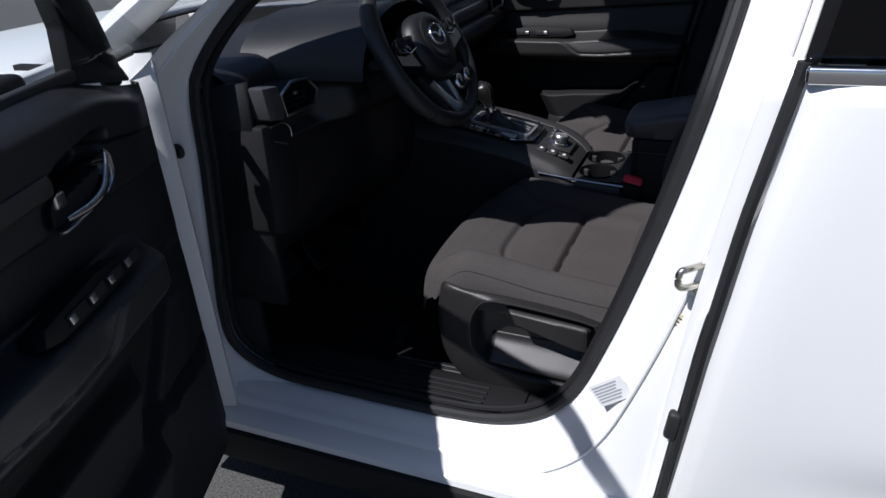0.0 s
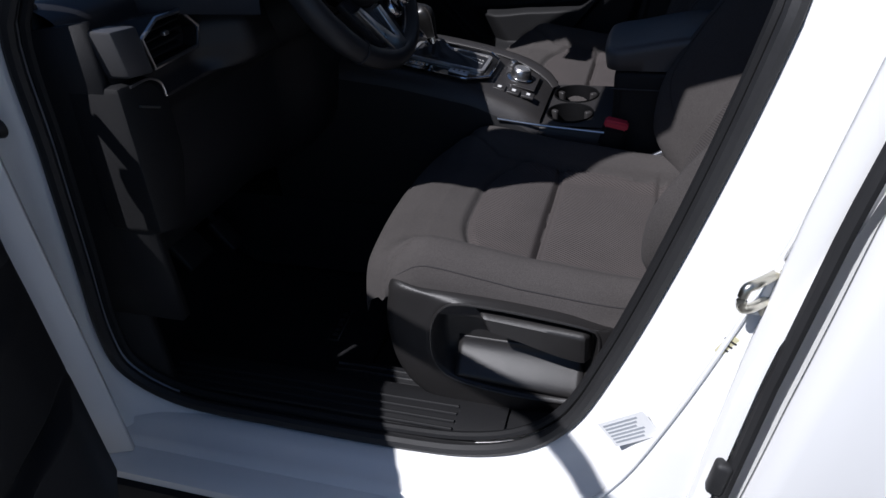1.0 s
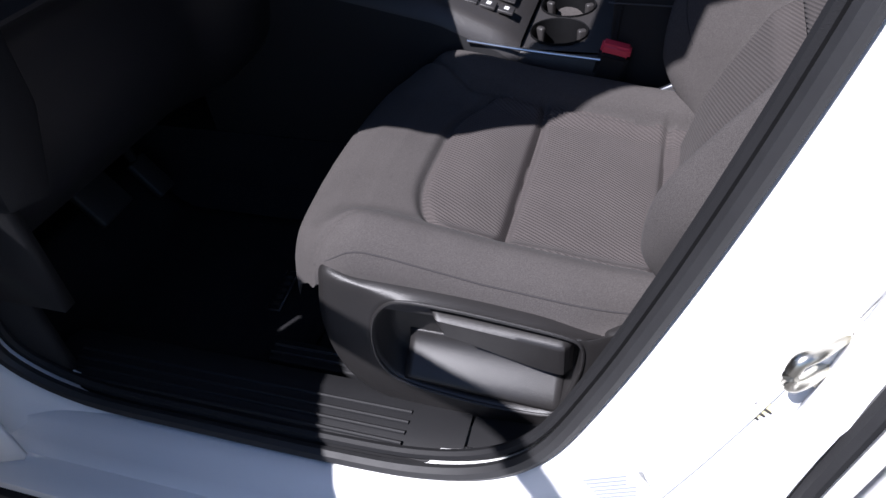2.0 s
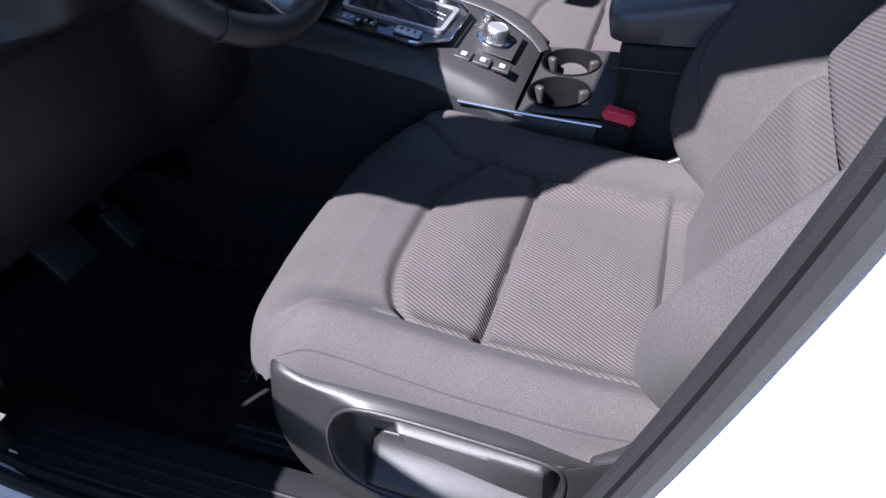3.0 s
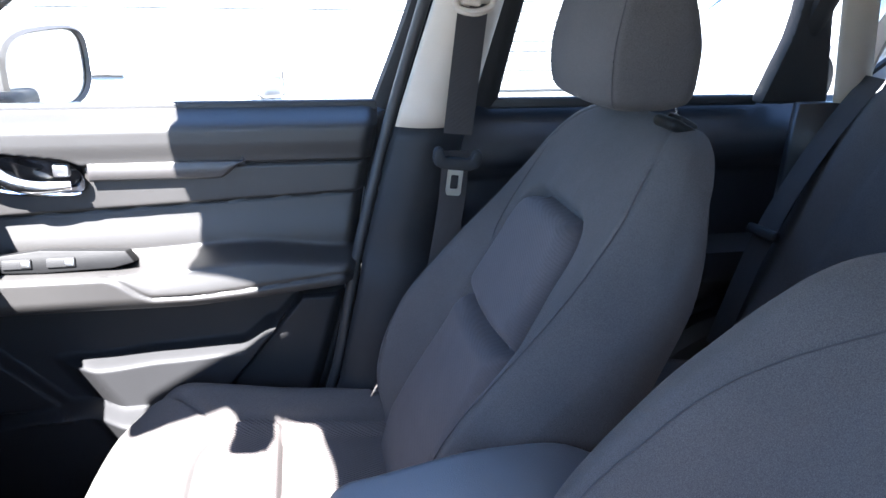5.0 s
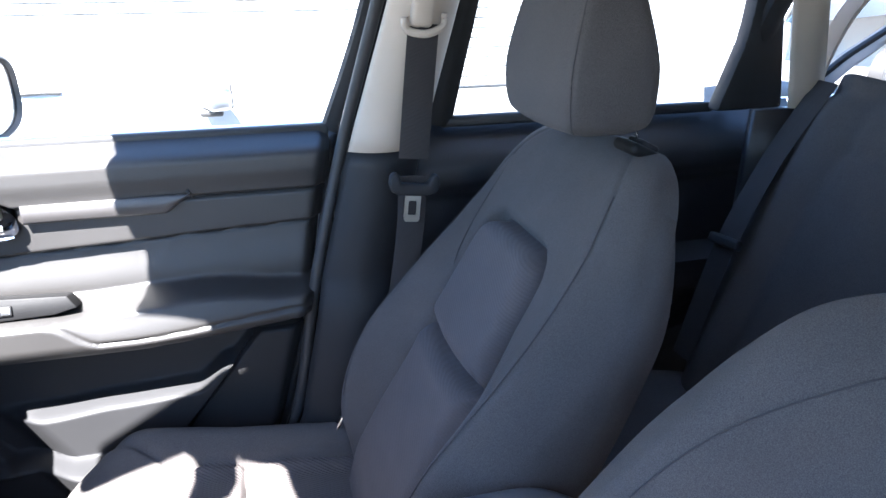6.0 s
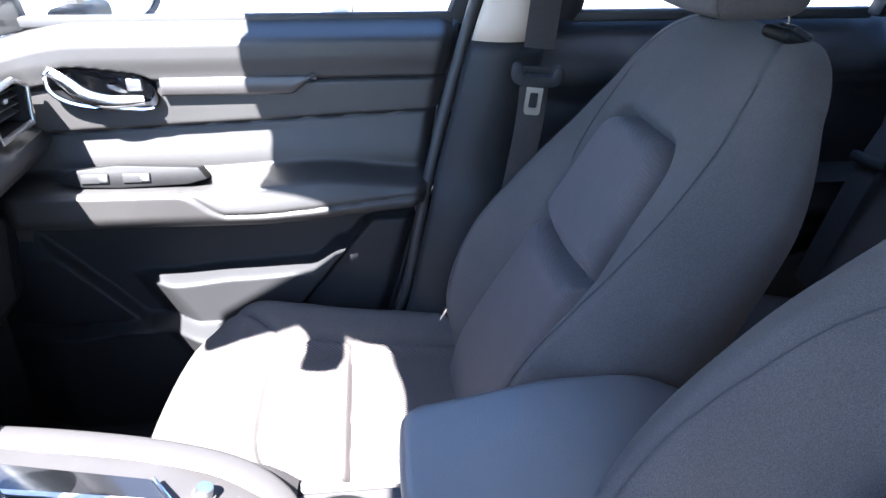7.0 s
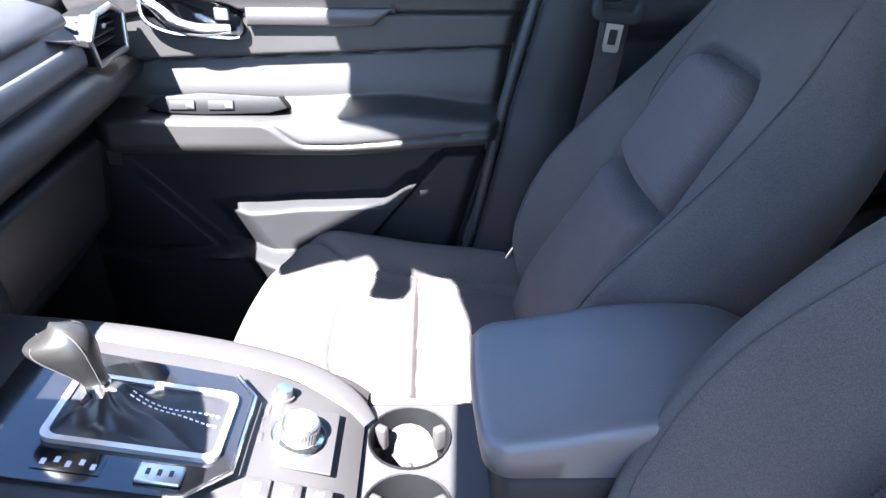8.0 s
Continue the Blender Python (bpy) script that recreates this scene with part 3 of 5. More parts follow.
    prism("mirror_sail", [(-0.265, 1.205), (-0.09, 1.24), (-0.104, 1.32), (-0.095, 1.365), (-0.12, 1.37), (-0.17, 1.325), (-0.25, 1.225)], s * 0.715, s * 0.745, BLACK_PLASTIC, d, bevel=0.006, label="black triangular mirror base")
    # outside mirror
    mm = pose(-0.03, s * 0.965, 1.29, 0, 0, -s * 24)

    def mring(k, x, kz=1.0):
        return [mm @ Vector((x, 0.115 * k * math.copysign(abs(math.cos(a)) ** 0.6, math.cos(a)), 0.080 * k * kz * math.copysign(abs(math.sin(a)) ** 0.6, math.sin(a)) + s * 0.10 * 0.1 * math.cos(a))) for a in np.linspace(0, 2 * math.pi, 36, endpoint=False)]

    mir = loft("door_mirror", [mring(0.25, -0.085), mring(0.72, -0.07), mring(0.95, -0.035), mring(1.0, 0.0)], PAINT, d, closed=True, label="white door mirror housing", sharp=70)
    loft("mirror_frame", [mring(1.0, 0.0), mring(1.01, 0.028), mring(0.94, 0.034), mring(0.90, 0.026)], GREY_PLASTIC, mir, closed=True, caps=False, label="grey inner mirror frame")
    loft("mirror_glass", [mring(0.90, 0.024), mring(0.05, 0.024)], MIRROR, mir, closed=True)
    rbox("mirror_arm", (-0.05, s * 0.85, 1.245), (0.07, 0.14, 0.04), BLACK_PLASTIC, mir, 0.015)
    return d


hinge = Matrix.Translation((-0.385, -0.835, 0.40))
front_door("driver_door", -1, hinge @ Matrix.Rotation(radians(-70), 4, "Z"), "wide open front car door with inner trim darkened for shade")
front_door("passenger_door", 1, None, "closed front car door with dark grey moulded trim and chrome handle")

# far rear door
frd = thing("far_rear_door", (0.8, 0.82, 0.40), "closed rear car door with black trim seen from inside", "car door")
shell("inner_trim", lambda u, v: (0.60 + 0.84 * u + 0.12 * v * u, 0.715 - 0.03 * ss(0.80, 0.86, v) + 0.070 * ss(0.885, 1.02, v) - 0.06 * ss(0.62, 0.60, v) * ss(0.48, 0.52, v), 0.50 + 0.755 * v), 30, 80, SOFT_PLASTIC, frd, 0.01, "black moulded door trim")
tube("window_frame", smooth_line([(0.80, 0.73, 1.25), (0.825, 0.68, 1.42), (0.86, 0.62, 1.61), (0.95, 0.61, 1.66), (1.2, 0.61, 1.655), (1.43, 0.62, 1.58), (1.425, 0.68, 1.40), (1.395, 0.72, 1.25)], 5), 0.024, BLACK_PLASTIC, frd, n=10, flat=0.7, up=(0, 1, 0))
prism("quarter_divider", [(1.335, 1.25), (1.485, 1.25), (1.463, 1.40), (1.44, 1.62), (1.405, 1.62), (1.388, 1.42), (1.380, 1.375)], 0.67, 0.71, BLACK_PLASTIC, frd, bevel=0.01)
shell("window_glass", lambda u, v: (0.80 + 0.54 * u + 0.05 * v, 0.745 - 0.12 * v, 1.24 + 0.41 * v), 6, 6, GLASS, frd, 0.004, "clear rear side window").visible_shadow = False
rbox("window_seal", (1.08, 0.725, 1.252), (0.56, 0.02, 0.02), RUBBER, frd, 0.005)

# ---- far centre pillar with belt ----
def bpost(u, v):
    z = 0.62 + 1.08 * v
    w = lerp(z, [(0.62, 0.20), (1.0, 0.145), (1.23, 0.135), (1.7, 0.105)])
    x0 = lerp(z, [(0.62, 0.46), (0.75, 0.51), (1.01, 0.565), (1.23, 0.622), (1.43, 0.675), (1.7, 0.745)])
    return (x0 + w * u, 0.675 - 0.016 * ss(0.99, 0.965, z) - 0.055 * math.sin(math.pi * min(1, 0.12 + 0.88 * u)) ** 0.6 - 0.30 * max(0, z - 1.25), z)


shell("b_pillar_lower", lambda u, v: bpost(u, v * 0.5626), 16, 24, BLACK_PLASTIC, body, 0.01, "black lower centre pillar trim")
shell("b_pillar_upper", lambda u, v: Vector(bpost(u, 0.5626 + 0.4374 * v)) + Vector((0, -0.004, 0)), 16, 16, BEIGE, body, 0.01, "beige upper centre pillar trim")
tube("door_seal", smooth_line([(0.455, 0.665, 0.62), (0.505, 0.662, 0.75), (0.556, 0.655, 1.01), (0.612, 0.655, 1.23), (0.665, 0.61, 1.43), (0.735, 0.53, 1.7)], 6), 0.010, RUBBER, body, n=10, up=(0, 1, 0), label="black rubber door seal")
loft("pillar_outer", [[Vector(bpost(u, v)) + Vector((0, 0.09, 0)) for u in (0, 0.5, 1)] for v in np.linspace(0, 1, 10)], GLOSS_BLACK, body)

# far rear pillar, quarter window and headliner edge
shell("c_pillar_trim", lambda u, v: (1.458 - 0.088 * v + 0.078 * u, 0.622 - 0.015 * math.sin(math.pi * u) - 0.035 * v, 1.238 + 0.442 * v), 10, 10, BEIGE, body, 0.012, "beige rear pillar trim")


def scene_belt():
    b = thing("seat_belt", (0.70, 0.60, 0.80), "black woven seat belt hanging with silver tongue", "seat belt")
    top = Vector((0.735, 0.565, 1.43))
    line = smooth_line([top, (0.722, 0.565, 1.30), (0.712, 0.56, 1.20), (0.705, 0.565, 1.05), (0.70, 0.60, 0.80)], 8)
    tube("webbing", line[:15], 0.024, BELT, b, n=8, flat=0.06, up=(0, 1, 0))
    tube("lower_webbing", smooth_line([(0.712, 0.563, 1.20), (0.708, 0.575, 1.10), (0.69, 0.60, 0.95), (0.66, 0.61, 0.80)], 8), 0.023, BELT, b, n=8, flat=0.06, up=(0, 1, 0))
    at = pose(0.712, 0.552, 1.190, 0, 6, 0)
    ends = [(-0.026, 0.014), (-0.033, 0.018), (-0.040, 0.012), (-0.041, -0.002), (-0.036, -0.014), (-0.022, -0.019), (0.022, -0.019), (0.036, -0.014), (0.041, -0.002), (0.040, 0.012), (0.033, 0.018), (0.026, 0.014), (0.022, 0.001), (-0.022, 0.001)]
    prism("stop_loop", ends, -0.009, 0.009, BLACK_PLASTIC, b, bevel=0.005, m=at, seg=3)
    ring = [[at @ Vector((x * k, y, -0.040 + z * k)) for x, z in rrect(-0.013, 0.013, -0.023, 0.023, 0.005, 4)] for k, y in ((1.0, 0.0015), (1.0, -0.0015), (0.52, -0.0015), (0.52, 0.0015), (1.0, 0.0015))]
    loft("tongue", ring, PALE_STEEL, b, closed=True, caps=False, label="silver steel tongue with a slot")
    rbox("webbing_tag", (0.716, 0.588, 1.085), (0.018, 0.004, 0.032), PALE_STEEL, b, 0.0015, (0, 38, 0))
    rbox("anchor_cover", (0.735, 0.557, 1.475), (0.034, 0.022, 0.10), BEIGE, b, 0.008, (0, 8, 0), "beige belt height adjuster")
    tube("anchor_ring", smooth_line([(0.704, 0.555, 1.44), (0.708, 0.555, 1.422), (0.735, 0.55, 1.416), (0.762, 0.555, 1.426), (0.765, 0.555, 1.444)], 6), 0.006, BEIGE, b, n=8)


scene_belt()


# ---- seats ----
def seat(name, yc, s, label, hinge_x=0.615, ribbed=RIB_BACK_SHADED, mid_t=0.325, top_t=0.535, inset=((0.0, 0.145), (0.15, 0.134), (0.30, 0.122), (0.46, 0.112), (0.54, 0.106)), bolster=(0.078, 0.105, 0.60), wide=0.0, swell=0.0, fold=0.3):
    """A front seat at yc whose outer side is s. mid_t, top_t and inset shape the sewn panel of its backrest; bolster: depth, run and upper end; swell: how far the inner shoulder is pushed out; fold: how crisp the side seams are."""
    recline = 27.0
    st = thing(name, (0.40, yc, 0.42), label, "car seat", "front seats")
    X0, X1 = 0.130, 0.66

    def top(x):
        return lerp(x, [(0.130, 0.676), (0.132, 0.692), (0.138, 0.706), (0.148, 0.719), (0.16, 0.728), (0.19, 0.736), (0.23, 0.740), (0.28, 0.734), (0.40, 0.712), (0.55, 0.695), (0.66, 0.69)])

    def half(x):
        return 0.262 - 0.070 * (1 - ss(0.09, 0.25, x)) ** 2 - 0.01 * ss(0.5, 0.64, x)

    NX, NY = 176, 128

    def seam_b(y):
        return 0.278 + 0.05 * (abs(y) / 0.172) ** 4

    loops = []
    for i in range(NX + 1):
        x = X0 + (X1 - X0) * i / NX
        w, z0 = half(x), top(x)
        bx = x - 0.032 * ss(0.34, 0.13, x)
        k = ss(0.26, 0.13, x)
        row = [(bx + 0.012 + 0.035 * k, yc, 0.655 + 0.008 * k), (x + 0.006 + 0.035 * k, yc - (w - 0.02), 0.662 + 0.004 * k), (x + 0.026 * k, yc - w, 0.672), (x + 0.012 * k, yc - w - 0.003 * (1 - k), 0.686)]
        for j in range(NY + 1):
            y = -w + 2 * w * j / NY
            a = abs(y)
            bol = 0.054 * ss(0.135, 0.222, a) * ss(0.14, 0.26, x)
            e = max(0.0, a - (w - 0.055)) / 0.055
            z = z0 + bol - 0.062 * (1 - math.sqrt(max(0, 1 - e * e)))
            z -= 0.012 * bell(a - 0.174 - 0.6 * max(0, 0.285 - x), 0.006) * ss(0.14, 0.19, x)
            if a < 0.180:
                z -= 0.013 * bell(x - 0.405, 0.006) + 0.011 * bell(x - seam_b(y), 0.006) + 0.009 * bell(x - 0.60, 0.006)
                z += 0.009 * math.sin(math.pi * min(1, max(0, (x - 0.29) / 0.115))) * (1 - (a / 0.180) ** 2) + 0.010 * math.sin(math.pi * min(1, max(0, (x - 0.41) / 0.19))) * (1 - (a / 0.180) ** 2)
            z += 0.0016 * noise.noise((x * 9, (yc + y) * 9, 0.3)) + 0.0008 * noise.noise((x * 30, (yc + y) * 30, 1.7))
            z -= 0.003 * bell(e - 0.86, 0.06)
            row.append((x - 0.032 * (1 - (y / 0.27) ** 2) * ss(0.34, 0.13, x), yc + y, z))
        row += [(x + 0.012 * k, yc + w + 0.003 * (1 - k), 0.686), (x + 0.026 * k, yc + w, 0.672), (x + 0.006 + 0.035 * k, yc + (w - 0.02), 0.662 + 0.004 * k)]
        loops.append(row)

    def slot(i, j):
        x, y = X0 + (X1 - X0) * (i + 0.5) / NX, (j - 3.5) / NY * 2 - 1
        if not 4 <= j < 4 + NY:
            return 0
        y *= half(x)
        return 1 if abs(y) < 0.174 and x > seam_b(y) else 0

    loft("cushion", loops, [FABRIC, RIB_CUSHION], st, closed=True, slot=slot, label="charcoal fabric cushion with ribbed centre", sharp=70)

    # backrest: laid out along its own length, then leaned back
    lean = radians(recline)
    base = Vector((hinge_x, yc, 0.665))
    up, out = Vector((math.sin(lean), 0, math.cos(lean))), Vector((-math.cos(lean), 0, math.sin(lean)))
    LEN = 0.71
    NL, NW = 150, 124

    def bw(t):
        w = curve(t, [(0.0, 0.205), (0.06, 0.228), (0.18, 0.252), (0.34, 0.258), (0.48, 0.246), (0.58, 0.224), (0.645, 0.196), (0.685, 0.163), (0.705, 0.130), (0.71, 0.112)])
        return w + wide * ss(0.02, 0.20, t)

    def front(t):
        return curve(t, [(0.0, 0.035), (0.10, 0.055), (0.30, 0.050), (0.50, 0.045), (0.60, 0.038), (0.66, 0.024), (0.69, 0.008), (0.71, -0.012)])

    def iw(t):
        return ease(t, inset)

    def panel_mid(a):
        return mid_t + 0.012 * (a / inset[2][1]) ** 2

    def panel_edge(t, a):
        """Distance past the panel's sewn edge, whose upper corners are rounded."""
        r = 0.38 * inset[-1][1]
        qx, qy = a - (iw(t) - r), t - (top_t - r)
        return min(max(qx, qy), 0) + math.hypot(max(qx, 0), max(qy, 0)) - r

    def cross(t, y):
        w = bw(t)
        a = abs(y)
        e = max(0.0, a - (w - 0.065)) / 0.065
        d = front(t) + bolster[0] * ss(iw(t) - 0.005, iw(t) - 0.005 + bolster[1], a) * ss(bolster[2], 0.16, t) * ss(-0.05, 0.08, t) 
        soft = (0.065 - 0.048 * ss(0.56, 0.71, t)) * (1 - math.sqrt(max(0, 1 - e * e)))
        # past the side seam the cloth turns in a crisp fold
        q = max(0.0, a - (w - 0.052)) / 0.052
        d -= soft + fold * ss(0.60, 0.50, t) * (0.058 * q + 0.014 * q * q - soft)
        off, tm = panel_edge(t, a), panel_mid(a)
        g = bell(off, 0.0075) * (0.22 + 0.78 * ss(tm - 0.05, tm + 0.02, t))
        if a < iw(t):
            g = max(g, bell(t - tm, 0.0075) * ss(iw(t), iw(t) - 0.012, a))
        d += 0.016 * ss(0.002, -0.028, off) * ss(0.0, 0.03, abs(t - tm))
        d -= 0.026 * g + 0.003 * bell(a - (w - 0.05), 0.004)
        d += 0.0016 * noise.noise((t * 9, (yc + y) * 9, 5.3)) + 0.0008 * noise.noise((t * 31, (yc + y) * 31, 2.1))
        return d

    def out_y(t, y):
        return y - s * swell * ss(0.15, 0.27, abs(y)) * ss(0.0, 0.36, t) if y * s < 0 else y

    def skin(t, y, d):
        return base + up * t + out * d + Vector((0, out_y(t, y), 0))

    loops = []
    for i in range(NL + 1):
        t = LEN * i / NL
        w = bw(t)
        back = -0.080 + 0.045 * ss(0.50, 0.71, t)
        row = []
        for j in range(NW + 1):
            y = -w + 2 * w * j / NW
            row.append(skin(t, y, cross(t, y)))
        for y, d in ((w + 0.004, -0.03), (w - 0.004, back + 0.012), (w - 0.03, back), (0, back - 0.01), (-w + 0.03, back), (-w + 0.004, back + 0.012), (-w - 0.004, -0.03)):
            row.append(skin(t, y, d))
        loops.append(row)

    def slot2(i, j):
        t = LEN * (i + 0.5) / NL
        y = ((j + 0.5) / NW * 2 - 1) * bw(t)
        return 1 if j < NW and panel_edge(t, abs(y)) < 0 else 0

    loft("backrest", loops, [FABRIC, ribbed], st, closed=True, slot=slot2, label="charcoal fabric backrest with ribbed centre", sharp=70)
    # a sewn seam up each side of the backrest
    for sd in (-1, 1):
        tube("side_seam", [skin(t, sd * (bw(t) - 0.052), cross(t, sd * (bw(t) - 0.052)) + 0.0008) for t in np.linspace(0.12, 0.64, 40)], 0.0008, SEAM, st, n=6)
        if sd < 0:
            continue
        k = top_t / 0.535
        path = [(0.63, bw(0.63) - 0.055), (0.56, bw(0.56) - 0.085), (0.49 * k, 0.143 + 0.55 * (iw(0.4) - 0.115)), (0.43 * k, 0.132 + 0.8 * (iw(0.4) - 0.115)), (0.40 * k, iw(0.40 * k) + 0.006)]
        line = smooth_line([skin(t, sd * a, cross(t, sd * a) + 0.0006) for t, a in path], 8)
        tube("shoulder_seam", line, 0.0009, SEAM, st, n=6)

    # headrest on two posts: a front face, two side faces and a tapering top
    hc = base + up * 0.76 + Vector((-0.052, 0, 0.073))
    HW = [(-0.108, 0.084), (-0.101, 0.098), (-0.088, 0.107), (-0.055, 0.111), (-0.02, 0.110), (0.045, 0.100), (0.08, 0.089), (0.103, 0.070), (0.115, 0.046), (0.118, 0.02)]
    HF = [(-0.108, 0.046), (-0.101, 0.062), (-0.088, 0.070), (-0.055, 0.074), (-0.02, 0.072), (0.045, 0.056), (0.08, 0.043), (0.103, 0.028), (0.115, 0.014), (0.118, 0.004)]
    HR = [(-0.108, 0.034), (-0.101, 0.046), (-0.088, 0.051), (-0.055, 0.053), (-0.02, 0.052), (0.045, 0.036), (0.08, 0.024), (0.103, 0.010), (0.115, 0.0), (0.118, -0.004)]
    loops, edge = [], []
    for i in range(41):
        z = -0.108 + 0.226 * (0.5 - 0.5 * math.cos(math.pi * i / 40))
        hw, hf, hr_ = curve(z, HW), curve(z, HF), curve(z, HR)
        rf, rr = min(0.012, hw * 0.5), min(0.028, hw * 0.6, (hf + hr_) * 0.45)
        row = []
        for cx, cy, r, a0 in ((hr_ - rr, hw - rr, rr, 0), (-hf + rf, hw - rf, rf, 90), (-hf + rf, -hw + rf, rf, 180), (hr_ - rr, -hw + rr, rr, 270)):
            for k in range(7):
                a = radians(a0 + 15 * k)
                row.append((cx + r * math.cos(a), cy + r * math.sin(a)))
            # points between this corner and the next one
            nx, ny = {0: (-hf + rf, hw), 90: (-hf, -hw + rf), 180: (hr_ - rr, -hw), 270: (hr_, hw - rr)}[a0]
            x0, y0 = row[-1]
            row += [(x0 + (nx - x0) * k / 9, y0 + (ny - y0) * k / 9) for k in range(1, 9)]
        loops.append([hc + Vector((x - (0.010 * (1 - (y / hw) ** 2) if x < 0 else 0.0), y + 0.004 * math.copysign(1 - ((x + 0.01) / 0.07) ** 2, y) * ss(0.0, 0.03, abs(y)), z)) for x, y in row])
        edge.append((z, hw - 0.0035 + 0.0008, -hf + 0.0035 - 0.0012))
    hr = loft("headrest", loops, FABRIC, st, closed=True, label="charcoal fabric headrest", sharp=60)
    for sd in (-1, 1):
        tube("headrest_seam", [hc + Vector((x, sd * y, z)) for z, y, x in edge[4:-3]], 0.0012, SEAM, hr, n=6)
        p = base + up * 0.665 + Vector((0, sd * 0.090, 0)) - out * 0.015
        tube("headrest_post", [p, p + up * 0.03, Vector((hc.x + 0.024, p.y, hc.z - 0.08))], 0.0065, CHROME, st, n=12)
        guide = rbox("post_guide", p + up * 0.036 + out * 0.004, (0.052, 0.056, 0.016), MATT_BLACK, st, 0.0075, (0, 27, 0), seg=4)
        rbox("guide_collar", p + up * 0.046 + out * 0.003, (0.030, 0.034, 0.010), BLACK_PLASTIC, guide, 0.004, (0, 27, 0))

    # moulded side panel, its recess and height lever
    def outline(pts):
        return smooth_line([(x, 0, z) for x, z in pts], 6, True)

    outer = outline([(0.192, 0.725), (0.177, 0.68), (0.170, 0.62), (0.182, 0.545), (0.215, 0.492), (0.28, 0.452), (0.38, 0.434), (0.49, 0.428), (0.565, 0.462), (0.61, 0.55), (0.635, 0.66), (0.630, 0.735), (0.565, 0.686), (0.47, 0.703), (0.34, 0.717), (0.245, 0.722)])
    rim_ = outline([(0.282, 0.700), (0.262, 0.668), (0.255, 0.622), (0.262, 0.580), (0.290, 0.550), (0.365, 0.534), (0.44, 0.530), (0.497, 0.536), (0.512, 0.568), (0.522, 0.610), (0.529, 0.650), (0.527, 0.682), (0.510, 0.694), (0.45, 0.703), (0.37, 0.711), (0.31, 0.712)])
    mid = Vector((0.40, 0, 0.635))

    def at_y(ring, y, k=1.0, dz=0.0):
        return [Vector((mid.x + (p.x - mid.x) * k, yc + s * y, mid.z + (p.z - mid.z) * k + dz)) for p in ring]

    def between(f, y):
        return [Vector((o.x + (r.x - o.x) * f, yc + s * y, o.z + (r.z - o.z) * f)) for o, r in zip(outer, rim_)]

    rows = [at_y(outer, 0.225), at_y(outer, 0.250), between(0.08, 0.262), between(0.25, 0.270), between(0.6, 0.274), between(0.9, 0.279), at_y(rim_, 0.281), at_y(rim_, 0.280, 0.985), at_y(rim_, 0.272, 0.965), at_y(rim_, 0.240, 0.93), at_y(rim_, 0.232, 0.86), at_y(rim_, 0.231, 0.02)]
    loft("side_panel", rows, [SEAT_PLASTIC, BLACK_PLASTIC], st, closed=True, slot=lambda i, j: 0, label="grey moulded plastic seat side panel with recess", sharp=60)
    tube("panel_rim", [p + Vector((0, s * 0.0006, 0)) for p in at_y(rim_, 0.281, 0.993)], 0.0026, SEAT_PLASTIC, st, True, n=8, up=(0, 1, 0))
    # scooped lip at the foot of the recess
    shell("pocket_lip", lambda u, v: (0.292 + 0.212 * u, yc + s * (0.234 + 0.043 * ss(1, 0, v) ** 1.3), 0.553 - 0.016 * u + (0.055 + 0.012 * u) * v), 20, 12, SEAT_PLASTIC, st, 0.004)
    tube("side_seam", [(x, yc + s * (half(x) - 0.0075), top(x) + 0.054 * ss(0.14, 0.26, x) - 0.0315) for x in np.linspace(0.15, 0.60, 40)], 0.0011, SEAM, st, n=6)

    def lever(u, v):
        # a sloping top face, a crisp edge and a flat front that deepens rearwards
        tall = 0.030 + 0.028 * ss(0.0, 0.9, u)
        nose = 1 - (1 - ss(0.0, 0.10, u)) * 0.5
        y = 0.246 + 0.038 * ss(0.0, 0.26, v) * nose - 0.012 * ss(0.88, 1.0, v) - 0.014 * ss(0.94, 1.0, u)
        return (0.330 + 0.186 * u + 0.014 * v * (1 - u), yc + s * y, 0.703 - 0.018 * u - 0.010 * min(1, v / 0.26) - tall * nose * max(0.0, (v - 0.2) / 0.8))
    shell("side_lever", lever, 40, 24, SEAT_PLASTIC, st, 0.012, "grey height adjusting lever")
    rbox("lever_slot", (0.425, yc + s * 0.2615, 0.700), (0.075, 0.006, 0.0025), BLACK_PLASTIC, st, 0.001, (0, 5.5, 0))
    rbox("front_skirt", (0.20, yc, 0.585), (0.10, 0.42, 0.16), BLACK_PLASTIC, st, 0.03)
    for y in (-0.19, 0.19):
        rl = rbox("seat_rail", (0.32, yc + y, 0.422), (0.60, 0.045, 0.045), BLACK_PLASTIC, st, 0.004, label="black steel slide rail")
        for k in (-0.008, 0.008):
            tube("rail_edge", [(0.02, yc + y + k, 0.4455), (0.22, yc + y + k, 0.4455)], 0.0025, SILVER, rl, n=6)
    rbox("seat_frame", (0.40, yc, 0.51), (0.40, 0.40, 0.10), BLACK_PLASTIC, st, 0.02)
    # recliner cover at the hinge of the backrest
    cover = prism("recliner_cover", [(0.548, 0.690), (0.556, 0.655), (0.590, 0.628), (0.665, 0.668), (0.655, 0.742), (0.62, 0.735)], yc + s * 0.235, yc + s * 0.268, SEAT_PLASTIC, st, bevel=0.008, seg=3)
    # Flat black plate: the shade of the cover's recess put into colour.
    prism("recess_shade", [(0.568, 0.680), (0.593, 0.655), (0.645, 0.684), (0.634, 0.718)], yc + s * 0.266, yc + s * 0.2695, BLACK_PLASTIC, cover, bevel=0.001)
    return st


